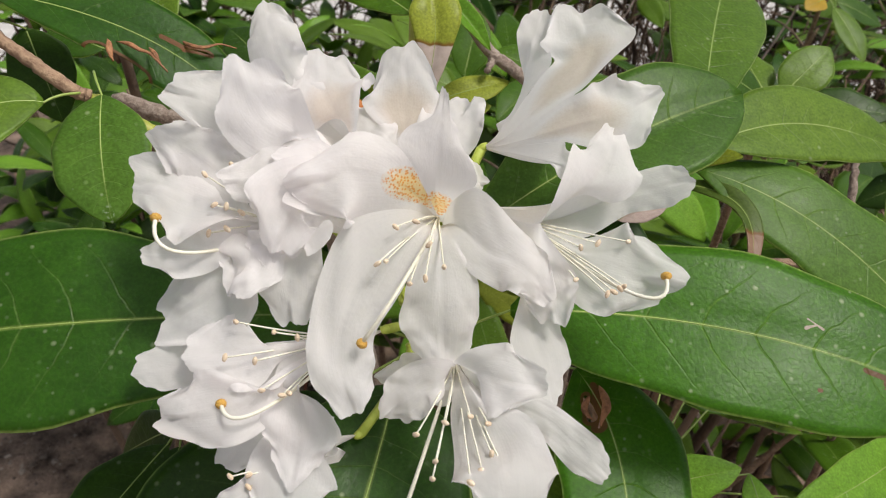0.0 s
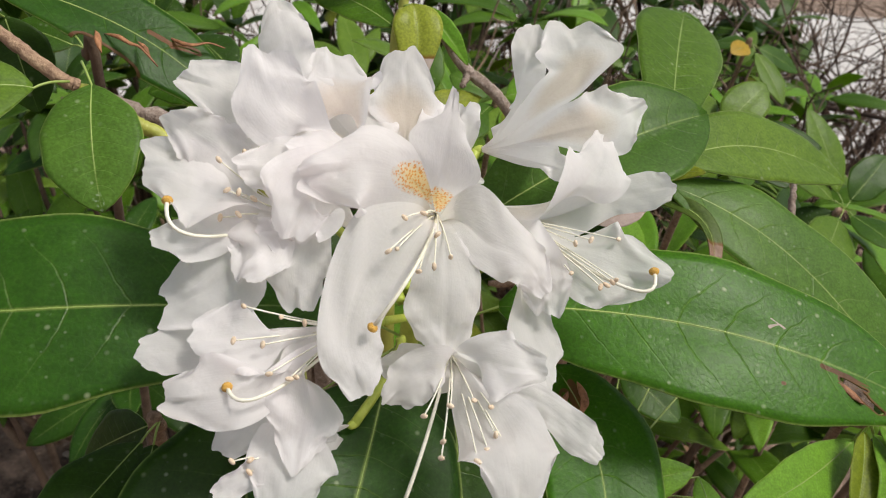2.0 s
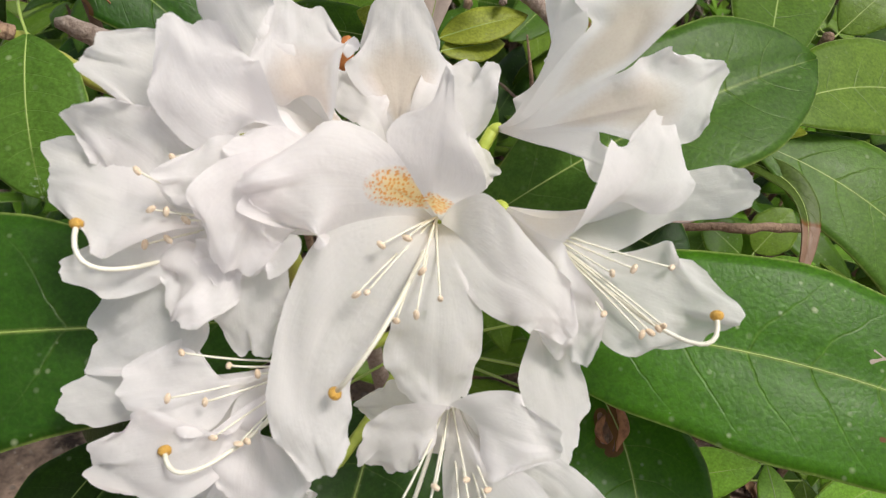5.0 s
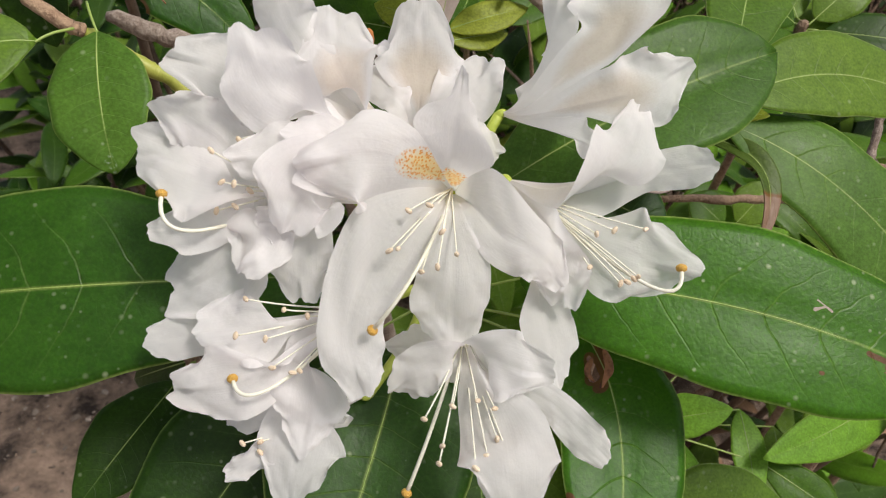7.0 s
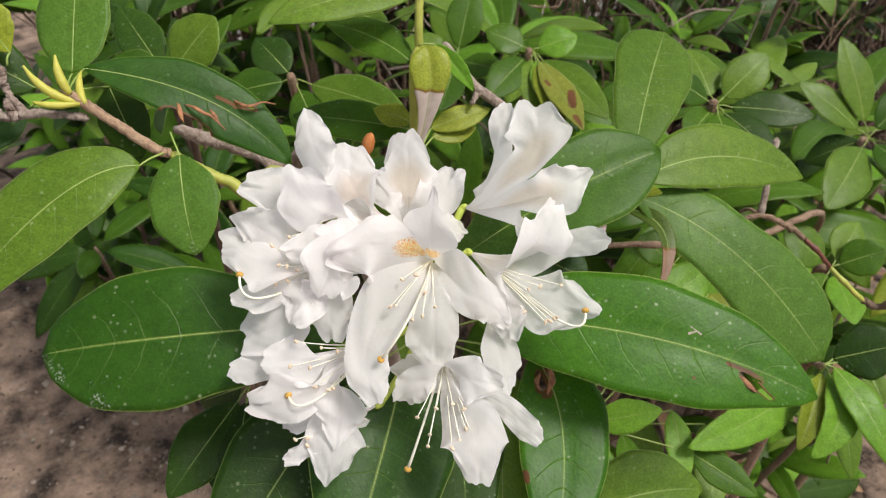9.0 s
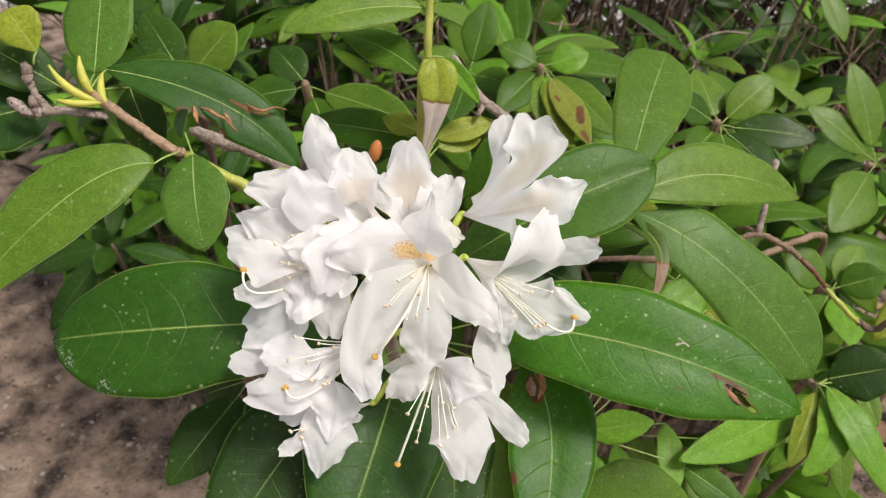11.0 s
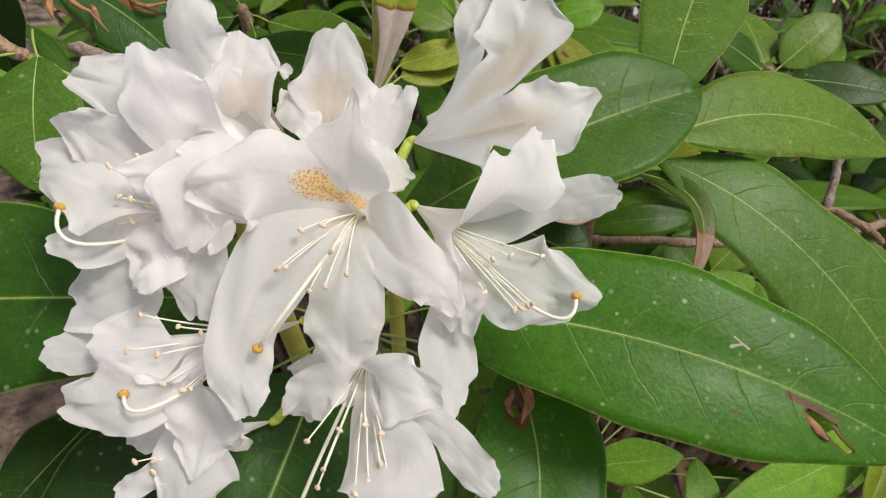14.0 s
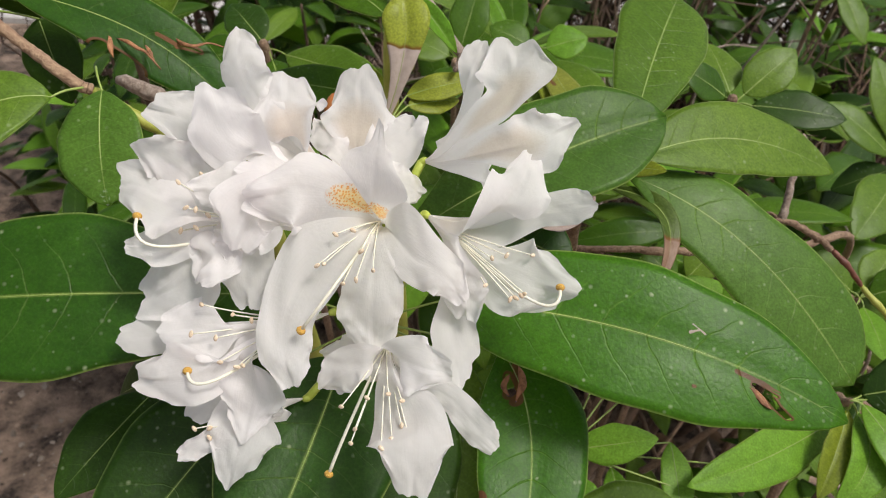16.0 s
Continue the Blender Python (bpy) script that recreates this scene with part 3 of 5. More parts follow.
def petal_mesh(line, left, right, axis, mat, seed, width, wide=0.64, blunt=1.0, point=0.0, ruffle=1.0, roll=0.1, twist=0.0, joint=(0.7, 0.7), face=None, nv=28):
    """One lobe of a funnel-shaped flower. line: its middle; left, right: the seams that it shares with its neighbours, up to joint;
    wide: where along it is broadest; blunt: how square its end is; roll: how far its margins bend back."""
    rng = np.random.default_rng(seed)
    nu = len(line)
    axis = unit(axis)
    tan = np.gradient(line, axis=0)
    tan /= np.linalg.norm(tan, axis=1, keepdims=True) + 1e-12
    length = np.linalg.norm(np.diff(line, axis=0), axis=1).sum()
    ph = rng.uniform(0, 6.28, 16)
    lean = rng.uniform(-0.5, 0.5, 6)
    start = 1 - 0.75 * width / length
    mid, far = int(0.5 * nu), int(0.72 * nu)
    if face is not None:
        face = unit(face)
    else:
        face = OUTWARD if np.cross(tan[far], OUTWARD) @ (right[mid] - left[mid]) > 0 else -OUTWARD
    verts, uvs = [], []
    for i in range(nu):
        s = i / (nu - 1)
        out = line[i] - line[0]
        out = unit(out - axis * (out @ axis))
        loose = smooth((s - 0.45) / 0.3)
        look_ = (axis - 0.5 * out) * (1 - 0.75 * loose) + loose * face
        up = unit(look_ - tan[i] * (look_ @ tan[i]))
        side = np.cross(tan[i], up)
        turn = twist * s
        side, up = side * math.cos(turn) + up * math.sin(turn), up * math.cos(turn) - side * math.sin(turn)
        end = smooth((s - start) / (1 - start))
        half = width / 2 * (0.62 + 0.42 * smooth((s - 0.25) / (wide - 0.10))) * (1 - (0.30 - 0.14 * (blunt - 1)) * end) * (1 - point * max(0.0, (s - wide) / (1.02 - wide)))
        grow = smooth((s - 0.30) / 0.40)
        for k in range(nv + 1):
            v = 2 * k / nv - 1
            a = abs(v)
            seam, sinus = (left[i], joint[0]) if v < 0 else (right[i], joint[1])
            free = smooth((s - sinus + 0.14) / 0.24)
            hand = 1.0 if v > 0 else 0.0
            rim = 1 + grow * (0.07 * math.sin(5.1 * s + ph[6] + 2.0 * hand) + 0.05 * math.sin(14 * s + ph[2] + hand) + 0.010 * math.sin(31 * s + ph[7] + 3 * v) + 0.003 * rng.normal())
            edge = seam * (1 - free) + (line[i] + side * math.copysign(half * rim, v)) * free
            p = line[i] + (edge - line[i]) * a
            x, y = v * half / width * 6.28, s * length / width * 6.28
            hem = max(a ** 2.0, 0.9 * end) * grow * (0.25 + 0.75 * free if s < 0.8 else 1.0)
            frill = ruffle * hem * (0.20 * math.sin(0.55 * y + ph[0] + 2.4 * hand) + 0.20 * math.sin(0.9 * y + lean[0] * x + ph[1] + 4.0 * hand) + 0.16 * math.sin(1.5 * x + 0.9 * y + ph[3])
                                    + 0.10 * math.sin(2.3 * y - 1.2 * x + ph[4]) + 0.05 * math.sin(4.1 * x + 3.0 * y + ph[5]) + 0.03 * math.sin(7.3 * x - 6.0 * y + ph[12]))
            bend = -roll * a ** 2.4 * grow * free - 0.30 * max(roll, 0.0) * end
            frill *= 1 - a ** 3 * (1 - free)
            crease = 0.020 * (1 - math.exp(-(v / 0.12) ** 2)) * (1 - end) + 0.030 * math.sin(0.8 * y + 1.1 * x + ph[8]) * grow + 0.018 * math.sin(2.0 * x - 1.3 * y + ph[9]) * grow
            pull = width * end * (-(0.36 - 0.10 * (blunt - 1)) * a ** (2.4 * blunt) + 0.055 * math.sin(2.9 * v + ph[10]) + 0.045 * math.sin(6.1 * v + ph[11]) + 0.016 * math.sin(13 * v + ph[13]) + 0.006 * math.sin(29 * v + ph[14]) + 0.002 * rng.normal())
            verts.append(p + up * (frill + bend + crease) * max(half, 0.3 * width) + tan[i] * pull)
            uvs.append((s, 0.5 + v / 2))
    w = nv + 1
    faces = [(i * w + k, i * w + k + 1, (i + 1) * w + k + 1, (i + 1) * w + k) for i in range(nu - 1) for k in range(nv)]
    return mesh_of("petal", verts, faces, mat, uvs)


def seam_line(a, b, foot, axis):
    """The line along which two neighbouring lobes, given by their middles, are grown together."""
    verts = []
    for p, q in zip(a, b):
        hp, hq = (p - foot) @ axis, (q - foot) @ axis
        op, oq = p - foot - hp * axis, q - foot - hq * axis
        rp, rq = np.linalg.norm(op), np.linalg.norm(oq)
        way = op / (rp + 1e-9) + oq / (rq + 1e-9)
        verts.append(foot + axis * (hp + hq) / 2 + unit(way) * (rp + rq) / 2 * 0.97)
    return np.array(verts)


def stamen_mesh(foot, tip, lift, seed):
    """A pale thread with a small tan anther at its end."""
    foot, tip = np.asarray(foot, float), np.asarray(tip, float)
    line = bow(foot, (foot + tip) / 2 + np.asarray(lift), tip, 12)
    d = unit(line[-1] - line[-2])
    lot = tube_data(line, [0.00025, 0.00022, 0.00019], 6)
    n = len(lot[1])
    rng = np.random.default_rng(seed)
    v, f = joined(lot, blob_data(tip + d * 0.0004, np.cross(d, rng.normal(0, 1, 3)) + d * 0.5, 0.0021, 0.0012))
    me = mesh_of("stamen", v, f, [FILAMENT, ANTHER])
    me.polygons.foreach_set("material_index", [0] * n + [1] * (len(f) - n))
    return me


def pistil_mesh(foot, via, tip):
    """The long style with its round sticky end."""
    line = bow(foot, via, tip, 16)
    d = unit(line[-1] - line[-2])
    lot = tube_data(line, [0.00046, 0.00044, 0.00046, 0.0005], 8)
    n = len(lot[1])
    v, f = joined(lot, blob_data(np.asarray(tip) + d * 0.0003, d, 0.0020, 0.0027, 6, 10))
    me = mesh_of("pistil", v, f, [FILAMENT, STIGMA])
    me.polygons.foreach_set("material_index", [0] * n + [1] * (len(f) - n))
    return me


CORE = np.array((-0.0092, -0.0081, 0.6685))
truss = tagged(empty("flower_truss"), "open cluster of white funnel-shaped rhododendron flowers with ochre stigmas", "flower")
part("core_stem", tube("core_stem", strand([CORE + (0.004, 0.03, -0.05), CORE + (0.001, 0.008, -0.014), CORE + (0, -0.004, 0.012)], 16), [0.0034, 0.0036, 0.0032, 0.0014], STALK, 9), truss)


def floret(foot, mouth, lobes, stamens=(), pistil=None, seed=0):
    """A flower of the truss: green stalk and calyx, a funnel of lobes grown together at their feet, stamens and a pistil.
    lobes: (places along the middle up to the tip, width in metres, material, shape)."""
    foot, mouth = np.asarray(foot, float), np.asarray(mouth, float)
    axis = unit(mouth - foot)
    stalk = bow(CORE + 0.2 * (foot - CORE), (CORE + foot) / 2 - axis * 0.004, foot, 12)
    ob = part("floret", mesh_of("floret", *joined(tube_data(stalk, [0.0015, 0.0013, 0.0014], 8), blob_data(foot + axis * 0.0004, axis, 0.0038, 0.0026)), STALK), truss)
    a0 = unit(np.cross(axis, (0.2, 0.9, 0.4)))
    b0 = np.cross(axis, a0)
    rows = []
    for i, (points, width, mat, shape) in enumerate(lobes):
        line = strand([foot, *points], 160)
        run = np.r_[0, np.cumsum(np.linalg.norm(np.diff(line, axis=0), axis=1))]
        line = np.array([[np.interp(x, run, line[:, c]) for c in range(3)] for x in np.linspace(0, run[-1], 46)])
        at = line[18] - foot
        rows.append((math.atan2(at @ b0, at @ a0), i, line, width, mat, shape))
    rows.sort(key=lambda r: r[0])
    for k, (w, i, line, width, mat, shape) in enumerate(rows):
        before, after = rows[k - 1], rows[(k + 1) % len(rows)]
        joint = [(row[5].get("sinus", 0.60) + shape.get("sinus", 0.60)) / 2 for row in (after, before)]
        style = {key: value for key, value in shape.items() if key != "sinus"}
        part("petal", petal_mesh(line, seam_line(line, after[2], foot, axis), seam_line(line, before[2], foot, axis), axis, mat or PETAL, seed * 17 + i, width, joint=joint, **style), ob)
    for i, tip in enumerate(stamens):
        part("stamen", stamen_mesh(foot + 0.45 * (mouth - foot), tip, axis * 0.0015 + (0, -0.0008, 0.0006), seed * 31 + i), ob)
    if pistil:
        part("pistil", pistil_mesh(foot + 0.4 * (mouth - foot), pistil[0], pistil[1]), ob)
    return ob


# the flower that faces forward
floret((-0.0040, -0.0060, 0.6985), (-0.0064, -0.0198, 0.7106), [
    ([(-0.0061, -0.0175, 0.7134), (-0.0057, -0.0212, 0.7260), (-0.0044, -0.0185, 0.7393)], 0.0118, PETAL_FLAME, dict(point=0.6, ruffle=0.5, roll=0.15, wide=0.5, sinus=0.84)),
    ([(-0.0118, -0.0210, 0.7149), (-0.0233, -0.0276, 0.7223), (-0.0403, -0.0299, 0.7203)], 0.0225, PETAL_ORANGE, dict(ruffle=0.9, roll=0.2, wide=0.66, sinus=0.78)),
    ([(-0.0117, -0.0253, 0.7077), (-0.0241, -0.0377, 0.6990), (-0.0281, -0.0479, 0.6879), (-0.0235, -0.0576, 0.6778)], 0.0142, None, dict(ruffle=0.7, wide=0.6, blunt=1.4, sinus=0.68)),
    ([(-0.0051, -0.0246, 0.7053), (-0.0046, -0.0355, 0.6982), (-0.0047, -0.0404, 0.6903), (-0.0039, -0.0445, 0.6794)], 0.0192, None, dict(ruffle=0.5, wide=0.62, roll=0.25, sinus=0.66)),
    ([(-0.0007, -0.0221, 0.7065), (0.0066, -0.0314, 0.7042), (0.0145, -0.0358, 0.7027), (0.0212, -0.0362, 0.6940)], 0.0122, None, dict(ruffle=0.8, wide=0.5, roll=0.2, sinus=0.5)),
], [(-0.0192, -0.0391, 0.7057), (-0.0173, -0.0393, 0.7065), (-0.0152, -0.0311, 0.7108), (-0.0106, -0.0298, 0.7116), (-0.0078, -0.0358, 0.7089), (-0.0086, -0.0411, 0.7032), (-0.0121, -0.0415, 0.7020), (-0.0044, -0.0374, 0.7040)],
    ((-0.0125, -0.0417, 0.7043), (-0.0225, -0.0498, 0.6915)), 1)
# the flower opening to the east, under the upper one
floret((0.0085, -0.0090, 0.7055), (0.0208, -0.0224, 0.7050), [
    ([(0.0176, -0.0203, 0.7104), (0.0282, -0.0217, 0.7159), (0.0357, -0.0171, 0.7209), (0.0393, -0.0066, 0.7278)], 0.0215, PETAL_FAINT, dict(ruffle=0.5, wide=0.6, point=0.25, sinus=0.64)),
    ([(0.0225, -0.0138, 0.7039), (0.0405, -0.0122, 0.7100), (0.0585, -0.0165, 0.7168)], 0.0105, None, dict(ruffle=0.4, wide=0.78, sinus=0.6)),
    ([(0.0222, -0.0221, 0.7038), (0.0346, -0.0307, 0.6999), (0.0514, -0.0354, 0.6981)], 0.0240, None, dict(ruffle=0.6, wide=0.66, sinus=0.6)),
    ([(0.0177, -0.0244, 0.7036), (0.0202, -0.0330, 0.6982), (0.0221, -0.0368, 0.6869)], 0.0150, None, dict(ruffle=0.8, wide=0.66, sinus=0.6)),
    ([(0.0150, -0.0199, 0.7013), (0.0162, -0.0267, 0.6898), (0.0188, -0.0368, 0.6821), (0.0217, -0.0502, 0.6738)], 0.0140, None, dict(ruffle=0.4, wide=0.66, blunt=0.8)),
], [(0.0281, -0.0300, 0.7051), (0.0321, -0.0298, 0.7061), (0.0394, -0.0295, 0.7064), (0.0336, -0.0385, 0.6975), (0.0351, -0.0384, 0.6980), (0.0365, -0.0381, 0.6987), (0.0374, -0.0379, 0.6992), (0.0267, -0.0351, 0.6994)],
    ((0.0391, -0.0391, 0.6980), (0.0474, -0.0377, 0.7013)), 2)
# the uppermost flower, seen from its flank
floret((0.0066, 0.0020, 0.7175), (0.0256, 0.0023, 0.7301), [
    ([(0.0129, -0.0039, 0.7236), (0.0243, -0.0025, 0.7356), (0.0321, 0.0026, 0.7421), (0.0327, 0.0219, 0.7510)], 0.0245, PETAL_TAN, dict(ruffle=0.35, wide=0.66, blunt=1.3, sinus=0.66)),
    ([(0.0105, -0.0004, 0.7228), (0.0165, 0.0072, 0.7307), (0.0198, 0.0153, 0.7418), (0.0240, 0.0243, 0.7492)], 0.0085, None, dict(ruffle=0.5, wide=0.55, roll=0.4, sinus=0.76)),
    ([(0.0142, -0.0052, 0.7219), (0.0276, -0.0086, 0.7276), (0.0391, -0.0058, 0.7297), (0.0514, 0.0012, 0.7335)], 0.0185, PETAL_TAN, dict(ruffle=0.6, wide=0.6, sinus=0.62)),
    ([(0.0136, -0.0045, 0.7187), (0.0231, -0.0094, 0.7183), (0.0323, -0.0175, 0.7194)], 0.0085, None, dict(ruffle=0.4, wide=0.5, point=0.3, sinus=0.72)),
    ([(0.0127, 0.0055, 0.7165), (0.0216, 0.0159, 0.7178), (0.0306, 0.0264, 0.7266)], 0.0150, None, dict(ruffle=0.5, sinus=0.66)),
], [],
    None, 3)
# top middle
floret((-0.0150, 0.0085, 0.7040), (-0.0124, -0.0051, 0.7207), [
    ([(-0.0137, 0.0019, 0.7206), (-0.0141, 0.0086, 0.7274), (-0.0152, 0.0173, 0.7404)], 0.0225, PETAL_TAN, dict(ruffle=0.4, wide=0.58, blunt=1.2, sinus=0.5)),
    ([(-0.0084, 0.0002, 0.7201), (-0.0009, 0.0052, 0.7234), (0.0050, 0.0140, 0.7281)], 0.0165, None, dict(ruffle=0.9, wide=0.58, sinus=0.55)),
    ([(-0.0176, -0.0011, 0.7204), (-0.0224, 0.0036, 0.7230), (-0.0273, 0.0104, 0.7259)], 0.0100, None, dict(ruffle=0.6, sinus=0.55)),
    ([(-0.0075, -0.0072, 0.7184), (0.0003, -0.0073, 0.7143), (0.0082, -0.0036, 0.7096)], 0.0110, None, dict(ruffle=1, sinus=0.55)),
    ([(-0.0149, -0.0094, 0.7185), (-0.0183, -0.0141, 0.7173), (-0.0214, -0.0162, 0.7166)], 0.0120, None, dict(ruffle=0.4, sinus=0.55)),
], [],
    None, 4)
# top, to the west
floret((-0.0170, 0.0040, 0.7085), (-0.0311, -0.0089, 0.7274), [
    ([(-0.0271, -0.0091, 0.7266), (-0.0332, -0.0049, 0.7331), (-0.0355, 0.0074, 0.7407)], 0.0235, PETAL_TAN, dict(face=(0.0, -0.77, 0.64), ruffle=0.6, wide=0.55, blunt=1.2, sinus=0.56)),
    ([(-0.0313, -0.0055, 0.7251), (-0.0430, 0.0014, 0.7369), (-0.0467, 0.0017, 0.7472), (-0.0495, 0.0118, 0.7524)], 0.0135, None, dict(ruffle=0.9, wide=0.5, roll=0.4)),
    ([(-0.0343, -0.0138, 0.7236), (-0.0463, -0.0164, 0.7321), (-0.0511, -0.0143, 0.7455)], 0.0195, None, dict(ruffle=0.45, wide=0.56, blunt=1.2)),
    ([(-0.0338, -0.0106, 0.7229), (-0.0497, -0.0104, 0.7276), (-0.0609, -0.0104, 0.7333), (-0.0690, -0.0127, 0.7374)], 0.0200, None, dict(ruffle=0.7, wide=0.62)),
    ([(-0.0300, -0.0149, 0.7236), (-0.0356, -0.0197, 0.7219), (-0.0415, -0.0227, 0.7201)], 0.0150, None, dict(ruffle=0.4)),
], [(-0.0534, -0.0217, 0.7220)],
    None, 5)
# west
floret((-0.0340, -0.0020, 0.6960), (-0.0528, -0.0225, 0.7071), [
    ([(-0.0512, -0.0195, 0.7109), (-0.0617, -0.0178, 0.7207), (-0.0718, -0.0188, 0.7282)], 0.0185, None, dict(ruffle=0.8, wide=0.62)),
    ([(-0.0526, -0.0223, 0.7093), (-0.0634, -0.0232, 0.7144), (-0.0777, -0.0214, 0.7184)], 0.0235, None, dict(ruffle=0.6, wide=0.62)),
    ([(-0.0520, -0.0252, 0.7063), (-0.0629, -0.0300, 0.7030), (-0.0741, -0.0325, 0.7041)], 0.0115, None, dict(ruffle=0.5, wide=0.75)),
    ([(-0.0514, -0.0249, 0.7022), (-0.0612, -0.0329, 0.6921), (-0.0729, -0.0349, 0.6858)], 0.0245, None, dict(ruffle=0.5, wide=0.62, blunt=1.2)),
    ([(-0.0483, -0.0268, 0.7052), (-0.0502, -0.0329, 0.7011), (-0.0545, -0.0375, 0.6959)], 0.0185, None, dict(ruffle=0.9, wide=0.62)),
], [(-0.0590, -0.0251, 0.7207), (-0.0570, -0.0276, 0.7143), (-0.0543, -0.0278, 0.7140), (-0.0509, -0.0283, 0.7127), (-0.0583, -0.0305, 0.7086), (-0.0543, -0.0295, 0.7092)],
    ((-0.0629, -0.0339, 0.7052), (-0.0704, -0.0299, 0.7119)), 6)
# between west and front
floret((-0.0250, -0.0090, 0.6960), (-0.0343, -0.0238, 0.7114), [
    ([(-0.0347, -0.0232, 0.7149), (-0.0435, -0.0246, 0.7202), (-0.0546, -0.0277, 0.7200)], 0.0150, None, dict(ruffle=0.7, wide=0.58)),
    ([(-0.0335, -0.0263, 0.7129), (-0.0394, -0.0299, 0.7145), (-0.0435, -0.0333, 0.7057)], 0.0225, None, dict(ruffle=0.5, wide=0.55)),
    ([(-0.0356, -0.0257, 0.7070), (-0.0406, -0.0324, 0.6998), (-0.0396, -0.0387, 0.6876)], 0.0150, None, dict(ruffle=0.4, wide=0.6)),
    ([(-0.0386, -0.0245, 0.7068), (-0.0460, -0.0294, 0.7054), (-0.0505, -0.0294, 0.7066)], 0.0120, None, dict(ruffle=0.8)),
    ([(-0.0327, -0.0223, 0.7175), (-0.0374, -0.0224, 0.7224), (-0.0436, -0.0225, 0.7244)], 0.0160, None, dict(ruffle=0.4)),
], [],
    None, 7)
# lower west
floret((-0.0185, -0.0204, 0.6746), (-0.0372, -0.0398, 0.6820), [
    ([(-0.0399, -0.0392, 0.6840), (-0.0504, -0.0408, 0.6827), (-0.0642, -0.0436, 0.6822)], 0.0205, None, dict(ruffle=0.4, wide=0.7, blunt=1.2, sinus=0.8)),
    ([(-0.0394, -0.0422, 0.6804), (-0.0500, -0.0492, 0.6751), (-0.0614, -0.0517, 0.6729), (-0.0703, -0.0522, 0.6727)], 0.0165, None, dict(ruffle=0.6, wide=0.62, sinus=0.78)),
    ([(-0.0367, -0.0433, 0.6780), (-0.0367, -0.0493, 0.6689), (-0.0394, -0.0572, 0.6562)], 0.0180, None, dict(ruffle=0.7, wide=0.58)),
    ([(-0.0395, -0.0419, 0.6746), (-0.0385, -0.0484, 0.6620), (-0.0412, -0.0574, 0.6544), (-0.0421, -0.0657, 0.6467)], 0.0225, None, dict(ruffle=0.5, wide=0.64, blunt=1.1)),
    ([(-0.0422, -0.0396, 0.6751), (-0.0497, -0.0439, 0.6623), (-0.0578, -0.0487, 0.6533)], 0.0165, None, dict(ruffle=0.5)),
    ([(-0.0437, -0.0376, 0.6796), (-0.0606, -0.0382, 0.6770), (-0.0771, -0.0439, 0.6795)], 0.0108, None, dict(ruffle=0.4, wide=0.85)),
], [(-0.0538, -0.0463, 0.6849), (-0.0473, -0.0457, 0.6835), (-0.0435, -0.0403, 0.6876), (-0.0522, -0.0396, 0.6900), (-0.0456, -0.0497, 0.6783), (-0.0410, -0.0501, 0.6773), (-0.0395, -0.0494, 0.6773), (-0.0380, -0.0415, 0.6869)],
    ((-0.0454, -0.0529, 0.6751), (-0.0552, -0.0508, 0.6748)), 8)
# lowest
floret((-0.0010, -0.0227, 0.6688), (-0.0006, -0.0444, 0.6775), [
    ([(-0.0040, -0.0441, 0.6768), (-0.0098, -0.0460, 0.6758), (-0.0181, -0.0475, 0.6677)], 0.0118, None, dict(ruffle=0.6, wide=0.5, roll=-0.3)),
    ([(0.0031, -0.0447, 0.6798), (0.0102, -0.0523, 0.6822), (0.0184, -0.0543, 0.6823)], 0.0165, None, dict(ruffle=0.6, wide=0.6, sinus=0.68)),
    ([(0.0025, -0.0486, 0.6771), (0.0081, -0.0592, 0.6721), (0.0092, -0.0713, 0.6710), (0.0098, -0.0778, 0.6610)], 0.0215, None, dict(ruffle=0.5, wide=0.62, blunt=1, sinus=0.66)),
    ([(0.0042, -0.0451, 0.6748), (0.0181, -0.0538, 0.6736), (0.0261, -0.0614, 0.6706), (0.0321, -0.0654, 0.6665)], 0.0092, None, dict(ruffle=0.6, wide=0.8, blunt=1.3, sinus=0.5)),
    ([(-0.0041, -0.0383, 0.6742), (-0.0111, -0.0347, 0.6704), (-0.0202, -0.0331, 0.6682)], 0.0110, None, dict(ruffle=0.5)),
], [(-0.0104, -0.0611, 0.6754), (-0.0070, -0.0692, 0.6705), (-0.0040, -0.0571, 0.6752), (-0.0063, -0.0656, 0.6720), (0.0016, -0.0558, 0.6758), (0.0010, -0.0699, 0.6701), (0.0036, -0.0672, 0.6709), (0.0054, -0.0575, 0.6752), (0.0058, -0.0637, 0.6723), (0.0088, -0.0688, 0.6705)],
    ((-0.0079, -0.0547, 0.6665), (-0.0139, -0.0657, 0.6533)), 9)
# a flower behind, below
floret((-0.0252, -0.0349, 0.6511), (-0.0383, -0.0463, 0.6530), [
    ([(-0.0400, -0.0480, 0.6535), (-0.0583, -0.0614, 0.6515)], 0.0068, None, dict(ruffle=1.6)),
    ([(-0.0330, -0.0440, 0.6575), (-0.0300, -0.0490, 0.6600)], 0.0120, None, dict(ruffle=0.6)),
    ([(-0.0380, -0.0420, 0.6490), (-0.0460, -0.0450, 0.6470)], 0.0100, None, dict(ruffle=0.8)),
], [(-0.0537, -0.0557, 0.6574), (-0.0496, -0.0548, 0.6569), (-0.0498, -0.0558, 0.6542)], None, 10)

